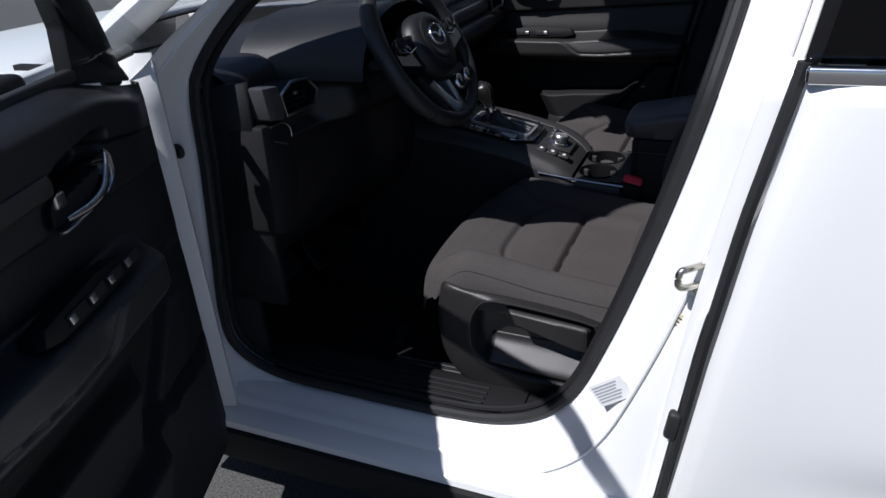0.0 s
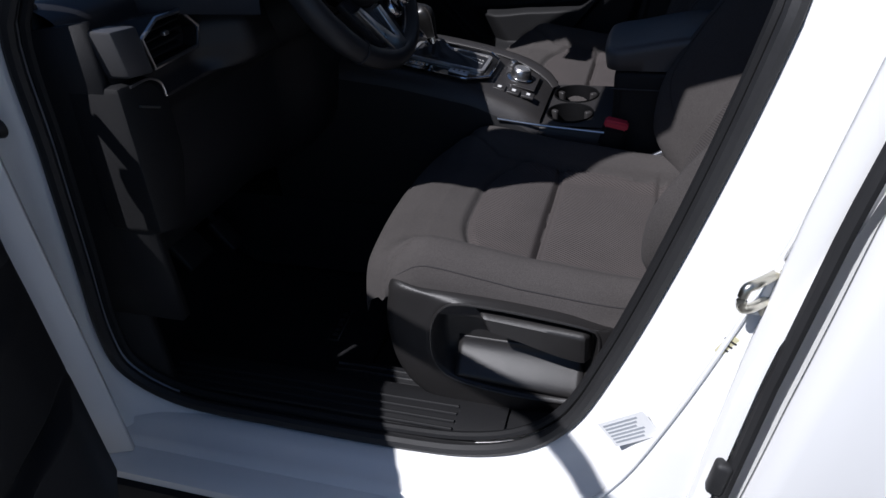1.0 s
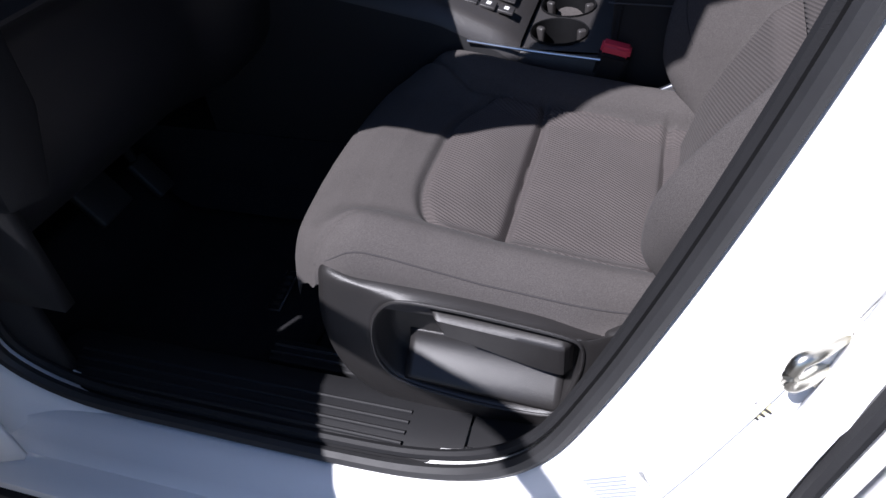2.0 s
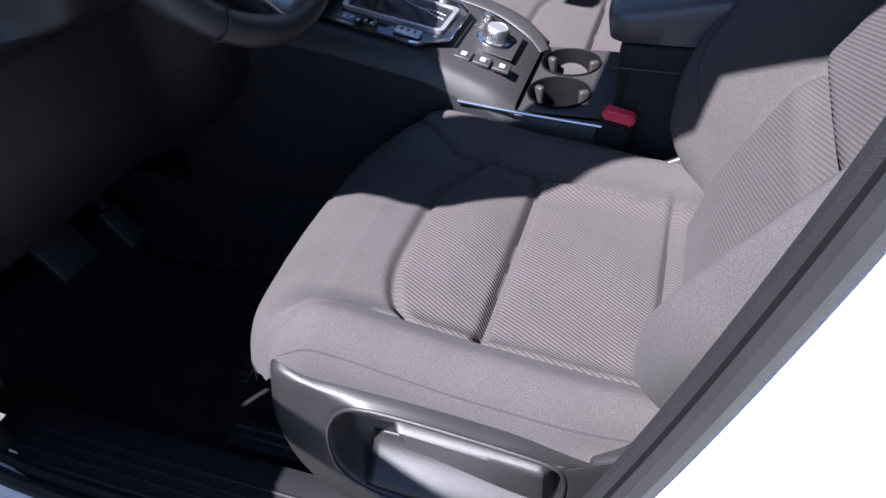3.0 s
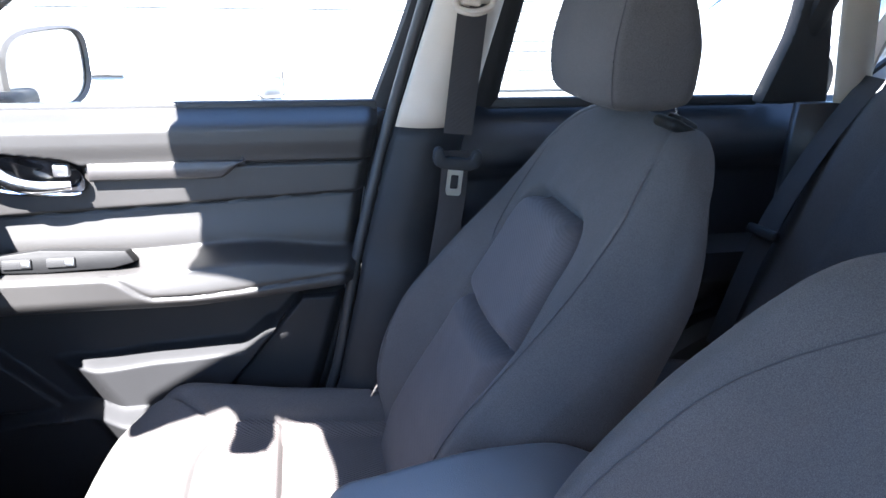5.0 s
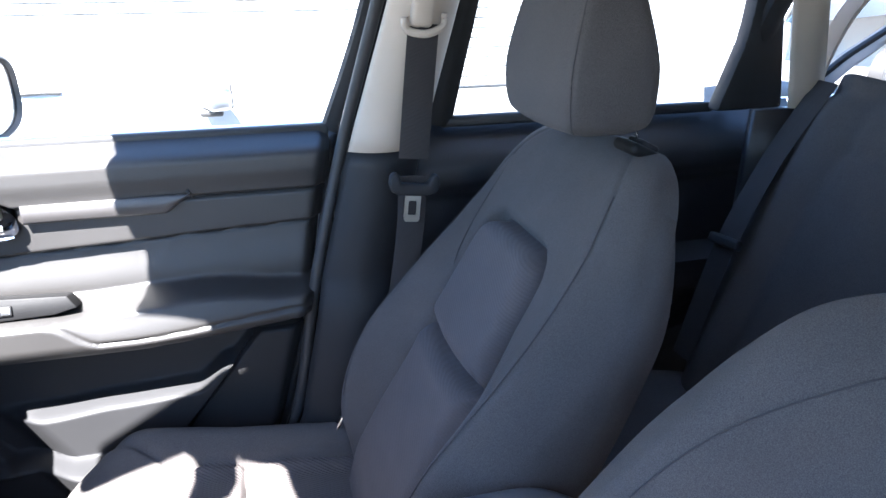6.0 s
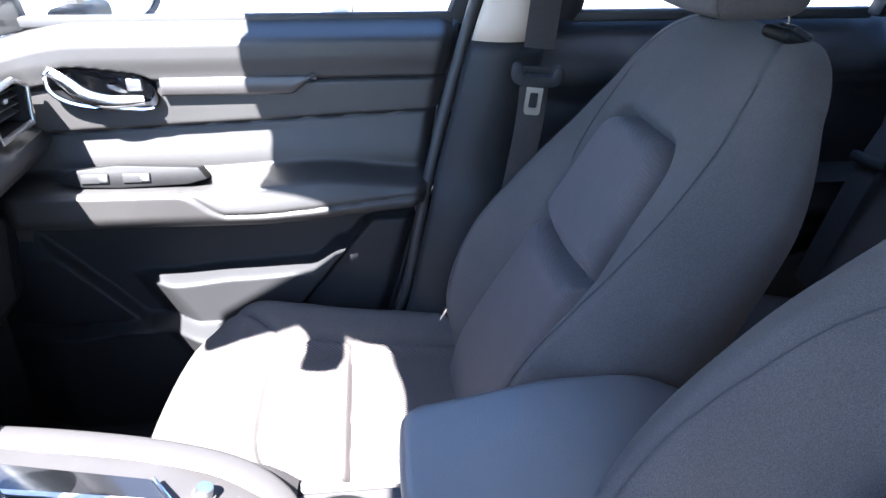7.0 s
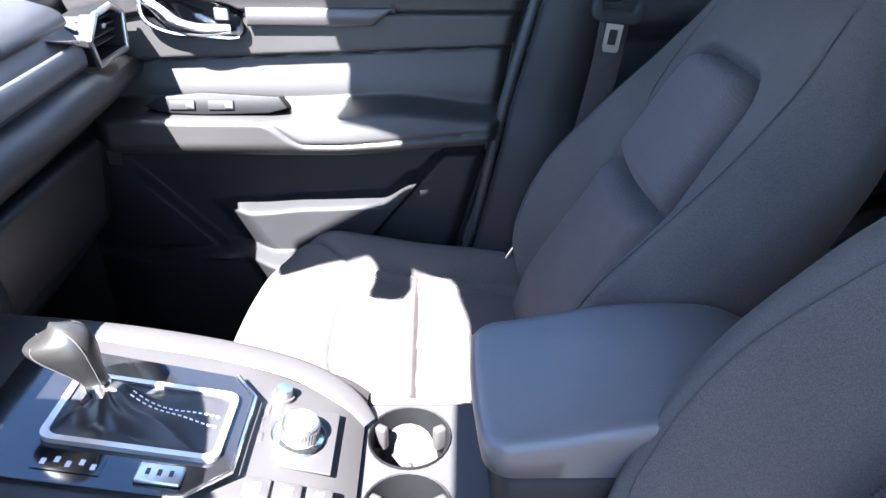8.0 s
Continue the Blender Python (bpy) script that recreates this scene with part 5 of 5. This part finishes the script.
shell("dash_trim", dash_panel, 24, 8, SATIN, dash, 0.004, "satin metal trim panel along the dash")
for s in (-1, 1):
    shell("dash_end", lambda u, v, s=s: (-0.68 + 0.52 * u, s * 0.715, 0.66 + (0.44 + 0.06 * u) * v), 6, 6, BLACK_PLASTIC, dash, 0.02)
    # outer vent with a six-sided silver surround, slats and a wing
    vx, dz = (-0.130, 0.0) if s < 0 else (-0.088, 0.046)
    hexa = [(s * y, z + dz) for y, z in ((0.652, 1.122), (0.610, 1.140), (0.551, 1.136), (0.516, 1.103), (0.530, 1.074 - 0.012 * (s > 0)), (0.642, 1.076 - 0.012 * (s > 0)))]
    cy, cz = s * 0.588, 1.108 + dz
    vent = loft("air_vent", [[(vx + dx, cy + (y - cy) * k, cz + (z - cz) * k) for y, z in hexa] for k, dx in ((1.0, -0.016), (1.0, 0.003), (0.93, 0.004), (0.88, -0.012), (0.84, -0.05), (0.02, -0.055))], MATT_BLACK, dash, closed=True, caps=False, label="six-sided air vent with silver rim", sharp=25)
    tube("vent_rim", [(vx + 0.006, cy + (y - cy) * 0.97, cz + (z - cz) * 0.97) for y, z in hexa], 0.0034 if s < 0 else 0.0052, SILVER, vent, True, n=8, up=(1, 0, 0), label="slim silver rim")
    for d in (-0.020, -0.008, 0.004, 0.016):
        rbox("vent_slat", (vx - 0.014, cy + s * 0.004, cz + d), (0.018, 0.100 - abs(d) * 0.5, 0.0026), BLACK_PLASTIC, vent, 0.001, (0, 14, 0))
    rbox("vent_slider", (vx - 0.002, cy, cz + 0.004), (0.008, 0.012, 0.007), SILVER, vent, 0.002)
    if s < 0:
        prism("vent_wing", [(-0.654, 1.142), (-0.708, 1.149), (-0.698, 1.081), (-0.645, 1.072)], vx - 0.04, vx + 0.008, SATIN, dash, axis="x", bevel=0.005, label="silver trim block beside the vent")
        cover = prism("dash_end_cover", [(-0.715, 1.075), (-0.64, 1.066), (-0.612, 1.03), (-0.615, 0.93), (-0.66, 0.82), (-0.725, 0.84)], vx - 0.10, vx - 0.004, BLACK_PLASTIC, dash, axis="x", bevel=0.012, label="black dash end cover")
        tube("cover_line", smooth_line([(vx + 0.001, -0.695, 1.068), (vx + 0.001, -0.655, 1.066), (vx + 0.001, -0.632, 1.052), (vx + 0.001, -0.628, 1.030)], 5), 0.002, SILVER, cover, n=6)
        tube("cover_line", [(vx, -0.687, 1.037), (vx, -0.648, 1.020)], 0.002, SILVER, cover, n=6)
    else:
        prism("vent_wing", [(0.436, 1.168), (0.516, 1.152), (0.526, 1.158), (0.524, 1.138), (0.50, 1.146)], vx - 0.03, vx + 0.005, SILVER, dash, axis="x", bevel=0.002, label="silver wing beside the vent")
# instrument hood and dials
loft("cluster_hood", [[(-0.30 + 0.315 * u, -0.35 + 0.205 * math.cos(a), 1.13 + (0.115 + 0.014 * u) * math.sin(a)) for a in np.linspace(0, math.pi, 17)] for u in np.linspace(0, 1, 7)], SOFT_PLASTIC, dash, label="black instrument hood")
for y, r in ((-0.45, 0.045), (-0.35, 0.055), (-0.25, 0.045)):
    m = Matrix.Translation((-0.20, y, 1.165)) @ Matrix.Rotation(radians(75), 4, "Y")
    dialp = disc("gauge", r, r, 0, 0.006, GLOSS_BLACK, dash, m, "round instrument dial")
    tube("gauge_ring", [m @ Vector((r * math.cos(a), r * math.sin(a), 0.008)) for a in np.linspace(0, 2 * math.pi, 28, endpoint=False)], 0.003, CHROME, dialp, True, n=6)
# centre screen
rbox("centre_screen", (-0.20, 0.01, 1.215), (0.025, 0.24, 0.12), GLOSS_BLACK, dash, 0.008, (0, -12, 0), "black centre touch screen")
for y in (-0.07, 0.09):
    cv = rbox("centre_vent", (-0.10, y, 1.085), (0.03, 0.12, 0.05), GLOSS_BLACK, dash, 0.006)
    for dz in (-0.012, 0.004):
        rbox("vent_slat", (-0.083, y, 1.085 + dz), (0.008, 0.10, 0.003), SILVER, cv, 0.001)
rbox("climate_panel", (-0.115, 0.01, 0.99), (0.03, 0.24, 0.05), GLOSS_BLACK, dash, 0.006)
rbox("glove_box", (-0.155, 0.40, 0.90), (0.03, 0.36, 0.16), SOFT_PLASTIC, dash, 0.012, (0, 8, 0))

# steering column, stalks and wheel
col = thing("steering_column", (-0.1, -0.35, 1.05), "black steering column cowl with two stalks", "steering column")
tube("cowl", [(-0.20, -0.35, 1.02), (-0.10, -0.35, 1.07), (0.03, -0.35, 1.13)], [0.06, 0.058, 0.05], BLACK_PLASTIC, col, n=18)
for s in (-1, 1):
    stalk = tube("stalk", [(0.0, -0.35, 1.13), (0.01, -0.35 + s * 0.10, 1.145), (0.02, -0.35 + s * 0.165, 1.155)], [0.007, 0.008, 0.011], BLACK_PLASTIC, col, n=10)
    tube("stalk_ring", [(0.017, -0.35 + s * 0.130, 1.15), (0.0175, -0.35 + s * 0.136, 1.151)], 0.012, SILVER, stalk, n=10)

wheel = thing("steering_wheel", (0.06, -0.35, 1.14), "black leather steering wheel with silver spoke trims", "steering wheel")
TILT_W = radians(29)
MW = Matrix.Translation((0.057, -0.342, 1.162)) @ Matrix.Rotation(TILT_W, 4, "Y").inverted() @ Matrix(((0, 0, 1, 0), (1, 0, 0, 0), (0, 1, 0, 0), (0, 0, 0, 1)))
# local x runs across the car, y up the wheel, z towards the driver
RW = 0.178
tube("rim", [MW @ Vector((RW * math.cos(a), RW * math.sin(a), 0)) for a in np.linspace(0, 2 * math.pi, 72, endpoint=False)], [0.0180 + 0.0025 * bell(abs(math.cos(a)) - 0.9, 0.15) for a in np.linspace(0, 2 * math.pi, 72, endpoint=False)], LEATHER, wheel, True, n=14, label="stitched black leather rim", up=MW.to_3x3() @ Vector((0, 0, 1)))
# Silver rod painted in for the highlight along the rim's inner seam.
tube("rim_highlight", [MW @ Vector(((RW - 0.0165) * math.cos(a), (RW - 0.0165) * math.sin(a), 0.004)) for a in np.linspace(radians(155), radians(385), 60)], 0.0018, SILVER, wheel, n=6)
loops = []
for k, z in ((0.6, -0.03), (1.0, -0.012), (1.03, 0.012), (0.96, 0.030), (0.75, 0.040), (0.35, 0.043)):
    loops.append([MW @ Vector((0.084 * k * math.copysign(abs(math.cos(a)) ** 0.8, math.cos(a)), 0.074 * k * math.sin(a) * (1.10 if math.sin(a) < 0 else 0.95) - 0.003, z)) for a in np.linspace(0, 2 * math.pi, 36, endpoint=False)])
loft("hub_pad", loops, SOFT_PLASTIC, wheel, closed=True, label="black airbag pad", sharp=70)
badge = tube("badge", [MW @ Vector((0.030 * math.cos(a), 0.004 + 0.024 * math.sin(a), 0.045)) for a in np.linspace(0, 2 * math.pi, 28, endpoint=False)], 0.0035, CHROME, wheel, True, n=8, label="oval chrome badge", up=MW.to_3x3() @ Vector((0, 0, 1)))
tube("badge_bar", [MW @ Vector(p) for p in ((-0.026, 0.012, 0.046), (-0.012, 0.010, 0.047), (0.0, 0.000, 0.048), (0.012, 0.010, 0.047), (0.026, 0.012, 0.046))], 0.003, CHROME, badge, n=6)
for s in (-1, 1):
    sp = loft("side_spoke", [[MW @ Vector((s * x, y, z)) for y, z in ((-0.060 + 0.25 * (x - 0.055), 0.008), (-0.048 + 0.25 * (x - 0.055), 0.020), (0.020, 0.020), (0.030, 0.010), (0.02, -0.006), (-0.04, -0.006))] for x in (0.055, 0.11, 0.165)], GLOSS_BLACK, wheel, closed=True, label="gloss black spoke with round switches")
    tube("spoke_trim", [MW @ Vector((s * 0.075, 0.026, 0.022)), MW @ Vector((s * 0.12, 0.020, 0.022)), MW @ Vector((s * 0.155, 0.026, 0.018))], 0.004, SILVER, sp, n=8)
tube("hub_ring", [MW @ Vector((0.050 * math.cos(a), 0.002 + 0.043 * math.sin(a), 0.0395)) for a in np.linspace(0, 2 * math.pi, 40, endpoint=False)], 0.011, SOFT_PLASTIC, wheel, True, n=10, flat=0.45, up=MW.to_3x3() @ Vector((0, 0, 1)), label="raised ring round the badge")
for a in (228, -14):
    c, sn = math.cos(radians(a)), math.sin(radians(a))
    tube("rim_joint", [MW @ Vector(((RW + 0.0195 * math.cos(b)) * c, (RW + 0.0195 * math.cos(b)) * sn, 0.0195 * math.sin(b))) for b in np.linspace(0, 2 * math.pi, 20, endpoint=False)], 0.0011, SEAM, wheel, True, n=5)
for i in range(16):
    a = radians(-13 + 2.6 * i)
    for k, dz in ((-0.0125, 0.0135), (-0.0165, 0.0085)):
        tube("rim_stitch", [MW @ Vector(((RW + k) * math.cos(a + da), (RW + k) * math.sin(a + da), dz)) for da in (-0.012, 0.012)], 0.0012, SILVER if i % 5 == 0 else SEAM, wheel, n=5)
for sd in (-1, 1):
    pod = prism("switch_pod", [(sd * x, y) for x, y in ((0.082, 0.030), (0.150, 0.034), (0.158, 0.022), (0.150, 0.002), (0.118, -0.006), (0.084, 0.000))], 0.018, 0.026, GLOSS_BLACK, wheel, axis="z", bevel=0.002, m=MW, label="gloss black switch cluster with chrome edge")
    tube("pod_edge", [MW @ Vector((sd * x, y, 0.0265)) for x, y in ((0.084, 0.001), (0.118, -0.005), (0.149, 0.003), (0.157, 0.021), (0.149, 0.033))], 0.0016, CHROME, pod, n=6)
    for x, y in ((0.100, 0.016), (0.120, 0.020), (0.138, 0.016)):
        prism("switch", [(sd * (x - 0.007), y - 0.007), (sd * (x + 0.007), y - 0.007), (sd * (x + 0.007), y + 0.007), (sd * (x - 0.007), y + 0.007)], 0.025, 0.029, BLACK_PLASTIC, pod, axis="z", bevel=0.001, m=MW)
VZ = 0.010
v_out = [(-0.082, -0.080), (-0.066, -0.076), (-0.044, -0.112), (-0.014, -0.146), (-0.008, -0.140), (-0.014, -0.092), (0.000, -0.092), (0.014, -0.168), (-0.012, -0.174), (-0.040, -0.166)]
prism("lower_spoke", v_out, VZ - 0.006, VZ + 0.006, SILVER, wheel, axis="z", bevel=0.002, m=MW, label="silver V-shaped lower spoke")
prism("spoke_backing", [(-0.10, -0.055), (0.03, -0.055), (0.045, -0.160), (0.02, -0.178), (-0.05, -0.172)], -0.008, VZ - 0.004, SOFT_PLASTIC, wheel, axis="z", bevel=0.004, m=MW)
for dx, dy, r in ((0.040, -0.109, 0.020), (0.092, -0.104, 0.017)):
    MS = MW @ Matrix.Translation((dx, dy, 0.008))
    knob_ = disc("spoke_dial", r, r * 0.92, 0, 0.014, CHROME, wheel, MS, "ridged chrome steering wheel dial", n=24)
    disc("dial_face", r * 0.78, r * 0.74, 0.012, 0.0155, GLOSS_BLACK, knob_, MS, n=20)
loft("switch_plate", [[MW @ Vector((0.02 + 0.10 * u, y, z)) for y, z in ((-0.135 + 0.03 * u, 0.0), (-0.130 + 0.03 * u, 0.008), (-0.080 + 0.01 * u, 0.008), (-0.07, -0.004))] for u in (0, 0.5, 1)], SOFT_PLASTIC, wheel)

# pedals, mat, mirror
ped = thing("pedals", (-0.42, -0.3, 0.45), "black rubber accelerator and brake pedals", "pedals")
for y, w, z in ((-0.22, 0.05, 0.50), (-0.36, 0.09, 0.55)):
    pd = rbox("pedal", (-0.42, y, z), (0.02, w, 0.09), RUBBER, ped, 0.006, (0, -35, 0))
    tube("pedal_arm", [(-0.44, y, z + 0.02), (-0.52, y, z + 0.25)], 0.010, BLACK_PLASTIC, pd, n=8)
matt = thing("floor_mat", (-0.1, -0.40, 0.39), "black carpet floor mat with small metal label", "floor mat")
shell("carpet", lambda u, v: (-0.52 + 0.58 * u, -0.62 + 0.44 * v + 0.06 * u * (1 - v), 0.398 + 0.10 * ss(0.25, 0.0, u)), 20, 14, CARPET, matt, 0.010, "black carpet")
ML = pose(-0.050, -0.393, 0.4035, 0, 0, 4)
lbl = prism("mat_label", [(-0.013, -0.052), (0.013, -0.052), (0.013, 0.052), (-0.013, 0.052)], 0.0, 0.003, SILVER, matt, axis="z", bevel=0.001, m=ML, label="small black and silver label")
prism("label_face", [(-0.0105, -0.0495), (0.0105, -0.0495), (0.0105, 0.0495), (-0.0105, 0.0495)], 0.0025, 0.0036, BLACK_PLASTIC, lbl, axis="z", bevel=0, m=ML)
for k in (-0.034, -0.017, 0.0, 0.017, 0.034):
    prism("label_bar", [(-0.006, k - 0.005), (0.006, k - 0.005), (0.006, k + 0.004), (-0.006, k + 0.004)], 0.003, 0.0042, SILVER, lbl, axis="z", bevel=0, m=ML)
disc("mat_clip", 0.012, 0.011, 0.399, 0.405, SILVER, matt, Matrix.Translation((0.019, -0.60, 0)), "round mat fastener")

# Out of view: mirror and cover sit where the passenger seat's shadows need them.
rvm = thing("rear_view_mirror", (-0.16, 0.0, 1.50), "black rear view mirror behind the windscreen", "mirror")
rbox("housing", (0.055, 0.04, 1.555), (0.055, 0.18, 0.075), BLACK_PLASTIC, rvm, 0.018, (0, -10, -8), seg=4)
rbox("mirror_glass", (0.083, 0.037, 1.558), (0.004, 0.165, 0.058), MIRROR, rvm, 0.002, (0, -10, -8))
tube("mirror_arm", [(0.03, 0.03, 1.58), (-0.04, 0.04, 1.66)], 0.014, BLACK_PLASTIC, rvm, n=10)
rbox("sensor_cover", (-0.035, 0.045, 1.665), (0.31, 0.12, 0.045), BLACK_PLASTIC, rvm, 0.018, (0, -29, 0))

# ---- striker, labels and marks on the door frame ----
strk = thing("door_striker", (0.685, -0.80, 0.94), "zinc plated steel door striker loop on the white pillar", "striker")
prism("plate", [(-0.011, -0.036), (0.011, -0.036), (0.014, -0.02), (0.014, 0.02), (0.011, 0.036), (-0.011, 0.036)], -0.003, 0.003, PAINT, strk, bevel=0.002, m=pose(0.712, -0.818, 0.922, 0, 15, 0))
tube("loop", smooth_line([(0.712, -0.816, 0.942), (0.692, -0.838, 0.943), (0.680, -0.846, 0.939), (0.679, -0.846, 0.917), (0.690, -0.838, 0.911), (0.710, -0.816, 0.909)], 5), 0.0055, PALE_STEEL, strk, n=10)
for z in (0.949, 0.897):
    disc("bolt", 0.008, 0.007, 0, 0.005, PALE_STEEL, strk, Matrix.Translation((0.713 + 0.26 * (z - 0.922), -0.820, z)) @ Matrix.Rotation(radians(90), 4, "X"), n=6)
lab = thing("pillar_label", (0.61, -0.80, 0.68), "white paper tyre label with grey print on the pillar", "label")
LM = pose(0.582, -0.8035, 0.665, 0, -38, -6)
prism("paper", [(-0.035, -0.022), (0.035, -0.022), (0.035, 0.022), (-0.035, 0.022)], -0.0006, 0.0006, PAINT, lab, bevel=0, m=LM)
for i in range(6):
    prism("print_bar", [(-0.030, -0.002), (0.022 - 0.004 * (i % 3), -0.002), (0.022 - 0.004 * (i % 3), 0.001), (-0.030, 0.001)], -0.0012, 0.0, FADED_PRINT, lab, bevel=0, m=LM @ Matrix.Translation((0, 0, 0.016 - 0.006 * i)))

plugs = thing("hinge_plug", (-0.30, -0.776, 1.033), "round black rubber plug in the door pillar", "plug")
disc("plug", 0.016, 0.013, 0, 0.010, RUBBER, plugs, Matrix.Translation((-0.305, -0.772, 1.033)) @ Matrix.Rotation(radians(90), 4, "X"), n=20)
tube("door_stop", [(-0.33, -0.80, 0.90), (-0.36, -0.95, 0.90)], 0.010, BLACK_PLASTIC, body, n=10, flat=0.5)


# ---- outside, past the far windows ----
PALE_GLASS = mat("sky_lit_window_glass", (0.020, 0.032, 0.050), 0.06, 0.0, var=0.1, coat=0.5)

def parked_car(name, at, turn, paint, label):
    c = thing(name, (at[0], at[1], GROUND), label, "car", "parked cars")
    m = Matrix.Translation((at[0], at[1], GROUND)) @ Matrix.Rotation(radians(turn), 4, "Z")
    prof = [(-2.2, 0.35), (-2.25, 0.60), (-2.15, 0.85), (-1.2, 1.0), (-0.55, 1.45), (0.2, 1.52), (1.2, 1.48), (1.9, 1.05), (2.2, 0.98), (2.25, 0.6), (2.2, 0.35)]
    loops = []
    for y, k in ((-0.86, 0.80), (-0.89, 0.92), (-0.80, 0.97), (-0.55, 1.0), (0, 1.02), (0.55, 1.0), (0.80, 0.97), (0.89, 0.92), (0.86, 0.80)):
        loops.append([m @ Vector((x * (0.97 if abs(y) > 0.8 else 1), y * (1 - 0.22 * ss(0.95, 1.5, z)), 0.30 + (z - 0.30) * (1 if z < 0.95 else k))) for x, z in prof])
    loft("body", loops, paint, c, label="painted car body", sharp=30)
    for s in (-1, 1):
        for pts in ([(-1.0, 1.02), (-0.5, 1.36), (0.15, 1.42), (0.15, 1.02)], [(0.2, 1.02), (0.2, 1.42), (1.1, 1.38), (1.55, 1.05)]):
            w = prism("side_window", pts, s * 0.835, s * 0.85, PALE_GLASS, c, bevel=0.004)
            w.data.transform(m @ Matrix.Shear("XY", 4, (0, 0)))
        mi = rbox("door_mirror", (-0.85, s * 0.98, 1.02), (0.12, 0.20, 0.14), paint, c, 0.03)
        mi.data.transform(m)
        for x in (-1.38, 1.38):
            t = tube("wheel", [(x, s * 0.72, 0.33), (x, s * 0.88, 0.33)], 0.33, RUBBER, c, n=28)
            t.data.transform(m)
            rim_ = tube("wheel_rim", [(x, s * 0.87, 0.33), (x, s * 0.895, 0.33)], 0.22, SILVER, t, n=24)
            rim_.data.transform(m)
    return c


SILVER_PAINT = mat("silver_car_paint", (0.34, 0.35, 0.36), 0.35, 0.2, var=0.03, coat=0.6)
RED_PAINT = mat("dark_red_car_paint", (0.20, 0.01, 0.015), 0.3, var=0.03, coat=0.6)
parked_car("parked_car", (5.9, 6.3, 0), 20, SILVER_PAINT, "silver parked car further along the row")
parked_car("parked_car", (-3.4, -2.6, 0), 95, PAINT, "white parked car in the next bay")
parked_car("parked_car", (-7.5, -3.0, 0), 95, RED_PAINT, "dark red parked car behind the white one")
truck = thing("pickup_truck", (-1.0, 2.9, GROUND), "pale silver pickup truck parked close beside the car", "truck", "parked cars")
shell("truck_side", lambda u, v: (-3.2 + 4.4 * u, 2.58 + 0.10 * ss(0.7, 1.0, v), GROUND + 0.35 + 0.80 * v), 20, 12, SILVER_PAINT, truck, 0.04, "pale silver painted truck side")
shell("truck_top", lambda u, v: (-3.2 + 4.4 * u, 2.68 + 1.5 * v, GROUND + 1.15 + 0.05 * math.sin(math.pi * v)), 12, 8, SILVER_PAINT, truck, 0.04, "pale silver painted bonnet")
for x in (-2.3, 0.3):
    tube("truck_wheel", [(x, 2.62, GROUND + 0.38), (x, 2.85, GROUND + 0.38)], 0.38, RUBBER, truck, n=28)
tm = rbox("door_mirror", (0.335, 2.40, 1.075), (0.09, 0.17, 0.085), SILVER, truck, 0.02, (0, 0, 20), "silver mirror housing")
rbox("mirror_edge", (0.395, 2.38, 1.085), (0.016, 0.03, 0.10), GREY_PLASTIC, tm, 0.006, (0, 0, 20))
rbox("mirror_foot", (0.32, 2.48, 1.02), (0.09, 0.22, 0.03), GREY_PLASTIC, tm, 0.012)
tube("door_handle", [(-0.42, 2.56, 1.10), (-0.30, 2.55, 1.105), (-0.24, 2.56, 1.10)], 0.010, GREY_PLASTIC, truck, n=8)
bld = thing("building", (0, 9, GROUND), "pale building with narrow horizontal siding boards", "building")
SIDING = mat("pale_siding", (0.26, 0.26, 0.27), 0.7, var=0.05, scale=2)
rbox("wall", (-2, 9.3, 2.6), (14, 0.4, 5.0), SIDING, bld, 0.02)
board = rbox("siding_board", (-2, 9.06, 0.2), (14, 0.04, 0.11), SIDING, bld, 0.004, (10, 0, 0))
for i in range(1, 36):
    o = new("siding_board", board.data)
    o.parent, o.matrix_parent_inverse = bld, Matrix.Translation((0, 0, 0.13 * i)) @ board.matrix_parent_inverse

# ---- small things on the door frame ----
bump = thing("rubber_buffer", (0.70, -0.86, 0.62), "black rubber buffer at the door gap", "buffer")
rbox("buffer", (0.692, -0.852, 0.66), (0.022, 0.020, 0.055), RUBBER, bump, 0.007, (0, 8, 0))
stick = thing("service_sticker", (0.63, -0.80, 0.76), "small pale yellow sticker on the white pillar", "sticker")
YELLOW = mat("pale_yellow_paper", (0.62, 0.58, 0.36), 0.7, var=0.05)
prism("paper", [(-0.010, -0.016), (0.010, -0.016), (0.010, 0.016), (-0.010, 0.016)], -0.0006, 0.0006, YELLOW, stick, bevel=0, m=pose(0.682, -0.8115, 0.832, 0, 24, -14))
for i in range(3):
    prism("print_bar", [(-0.008, -0.0015), (0.007, -0.0015), (0.007, 0.001), (-0.008, 0.001)], -0.0012, 0.0, GREY_PLASTIC, stick, bevel=0, m=pose(0.682, -0.8115, 0.841 - 0.008 * i, 0, 24, -14))
lk = thing("wiring_grommet", (-0.34, -0.80, 0.80), "black rubber wiring boot between door and pillar", "grommet")
tube("boot", [(-0.33, -0.79, 0.80), (-0.345, -0.83, 0.80), (-0.37, -0.86, 0.80)], [0.022, 0.017, 0.020], RUBBER, lk, n=14)
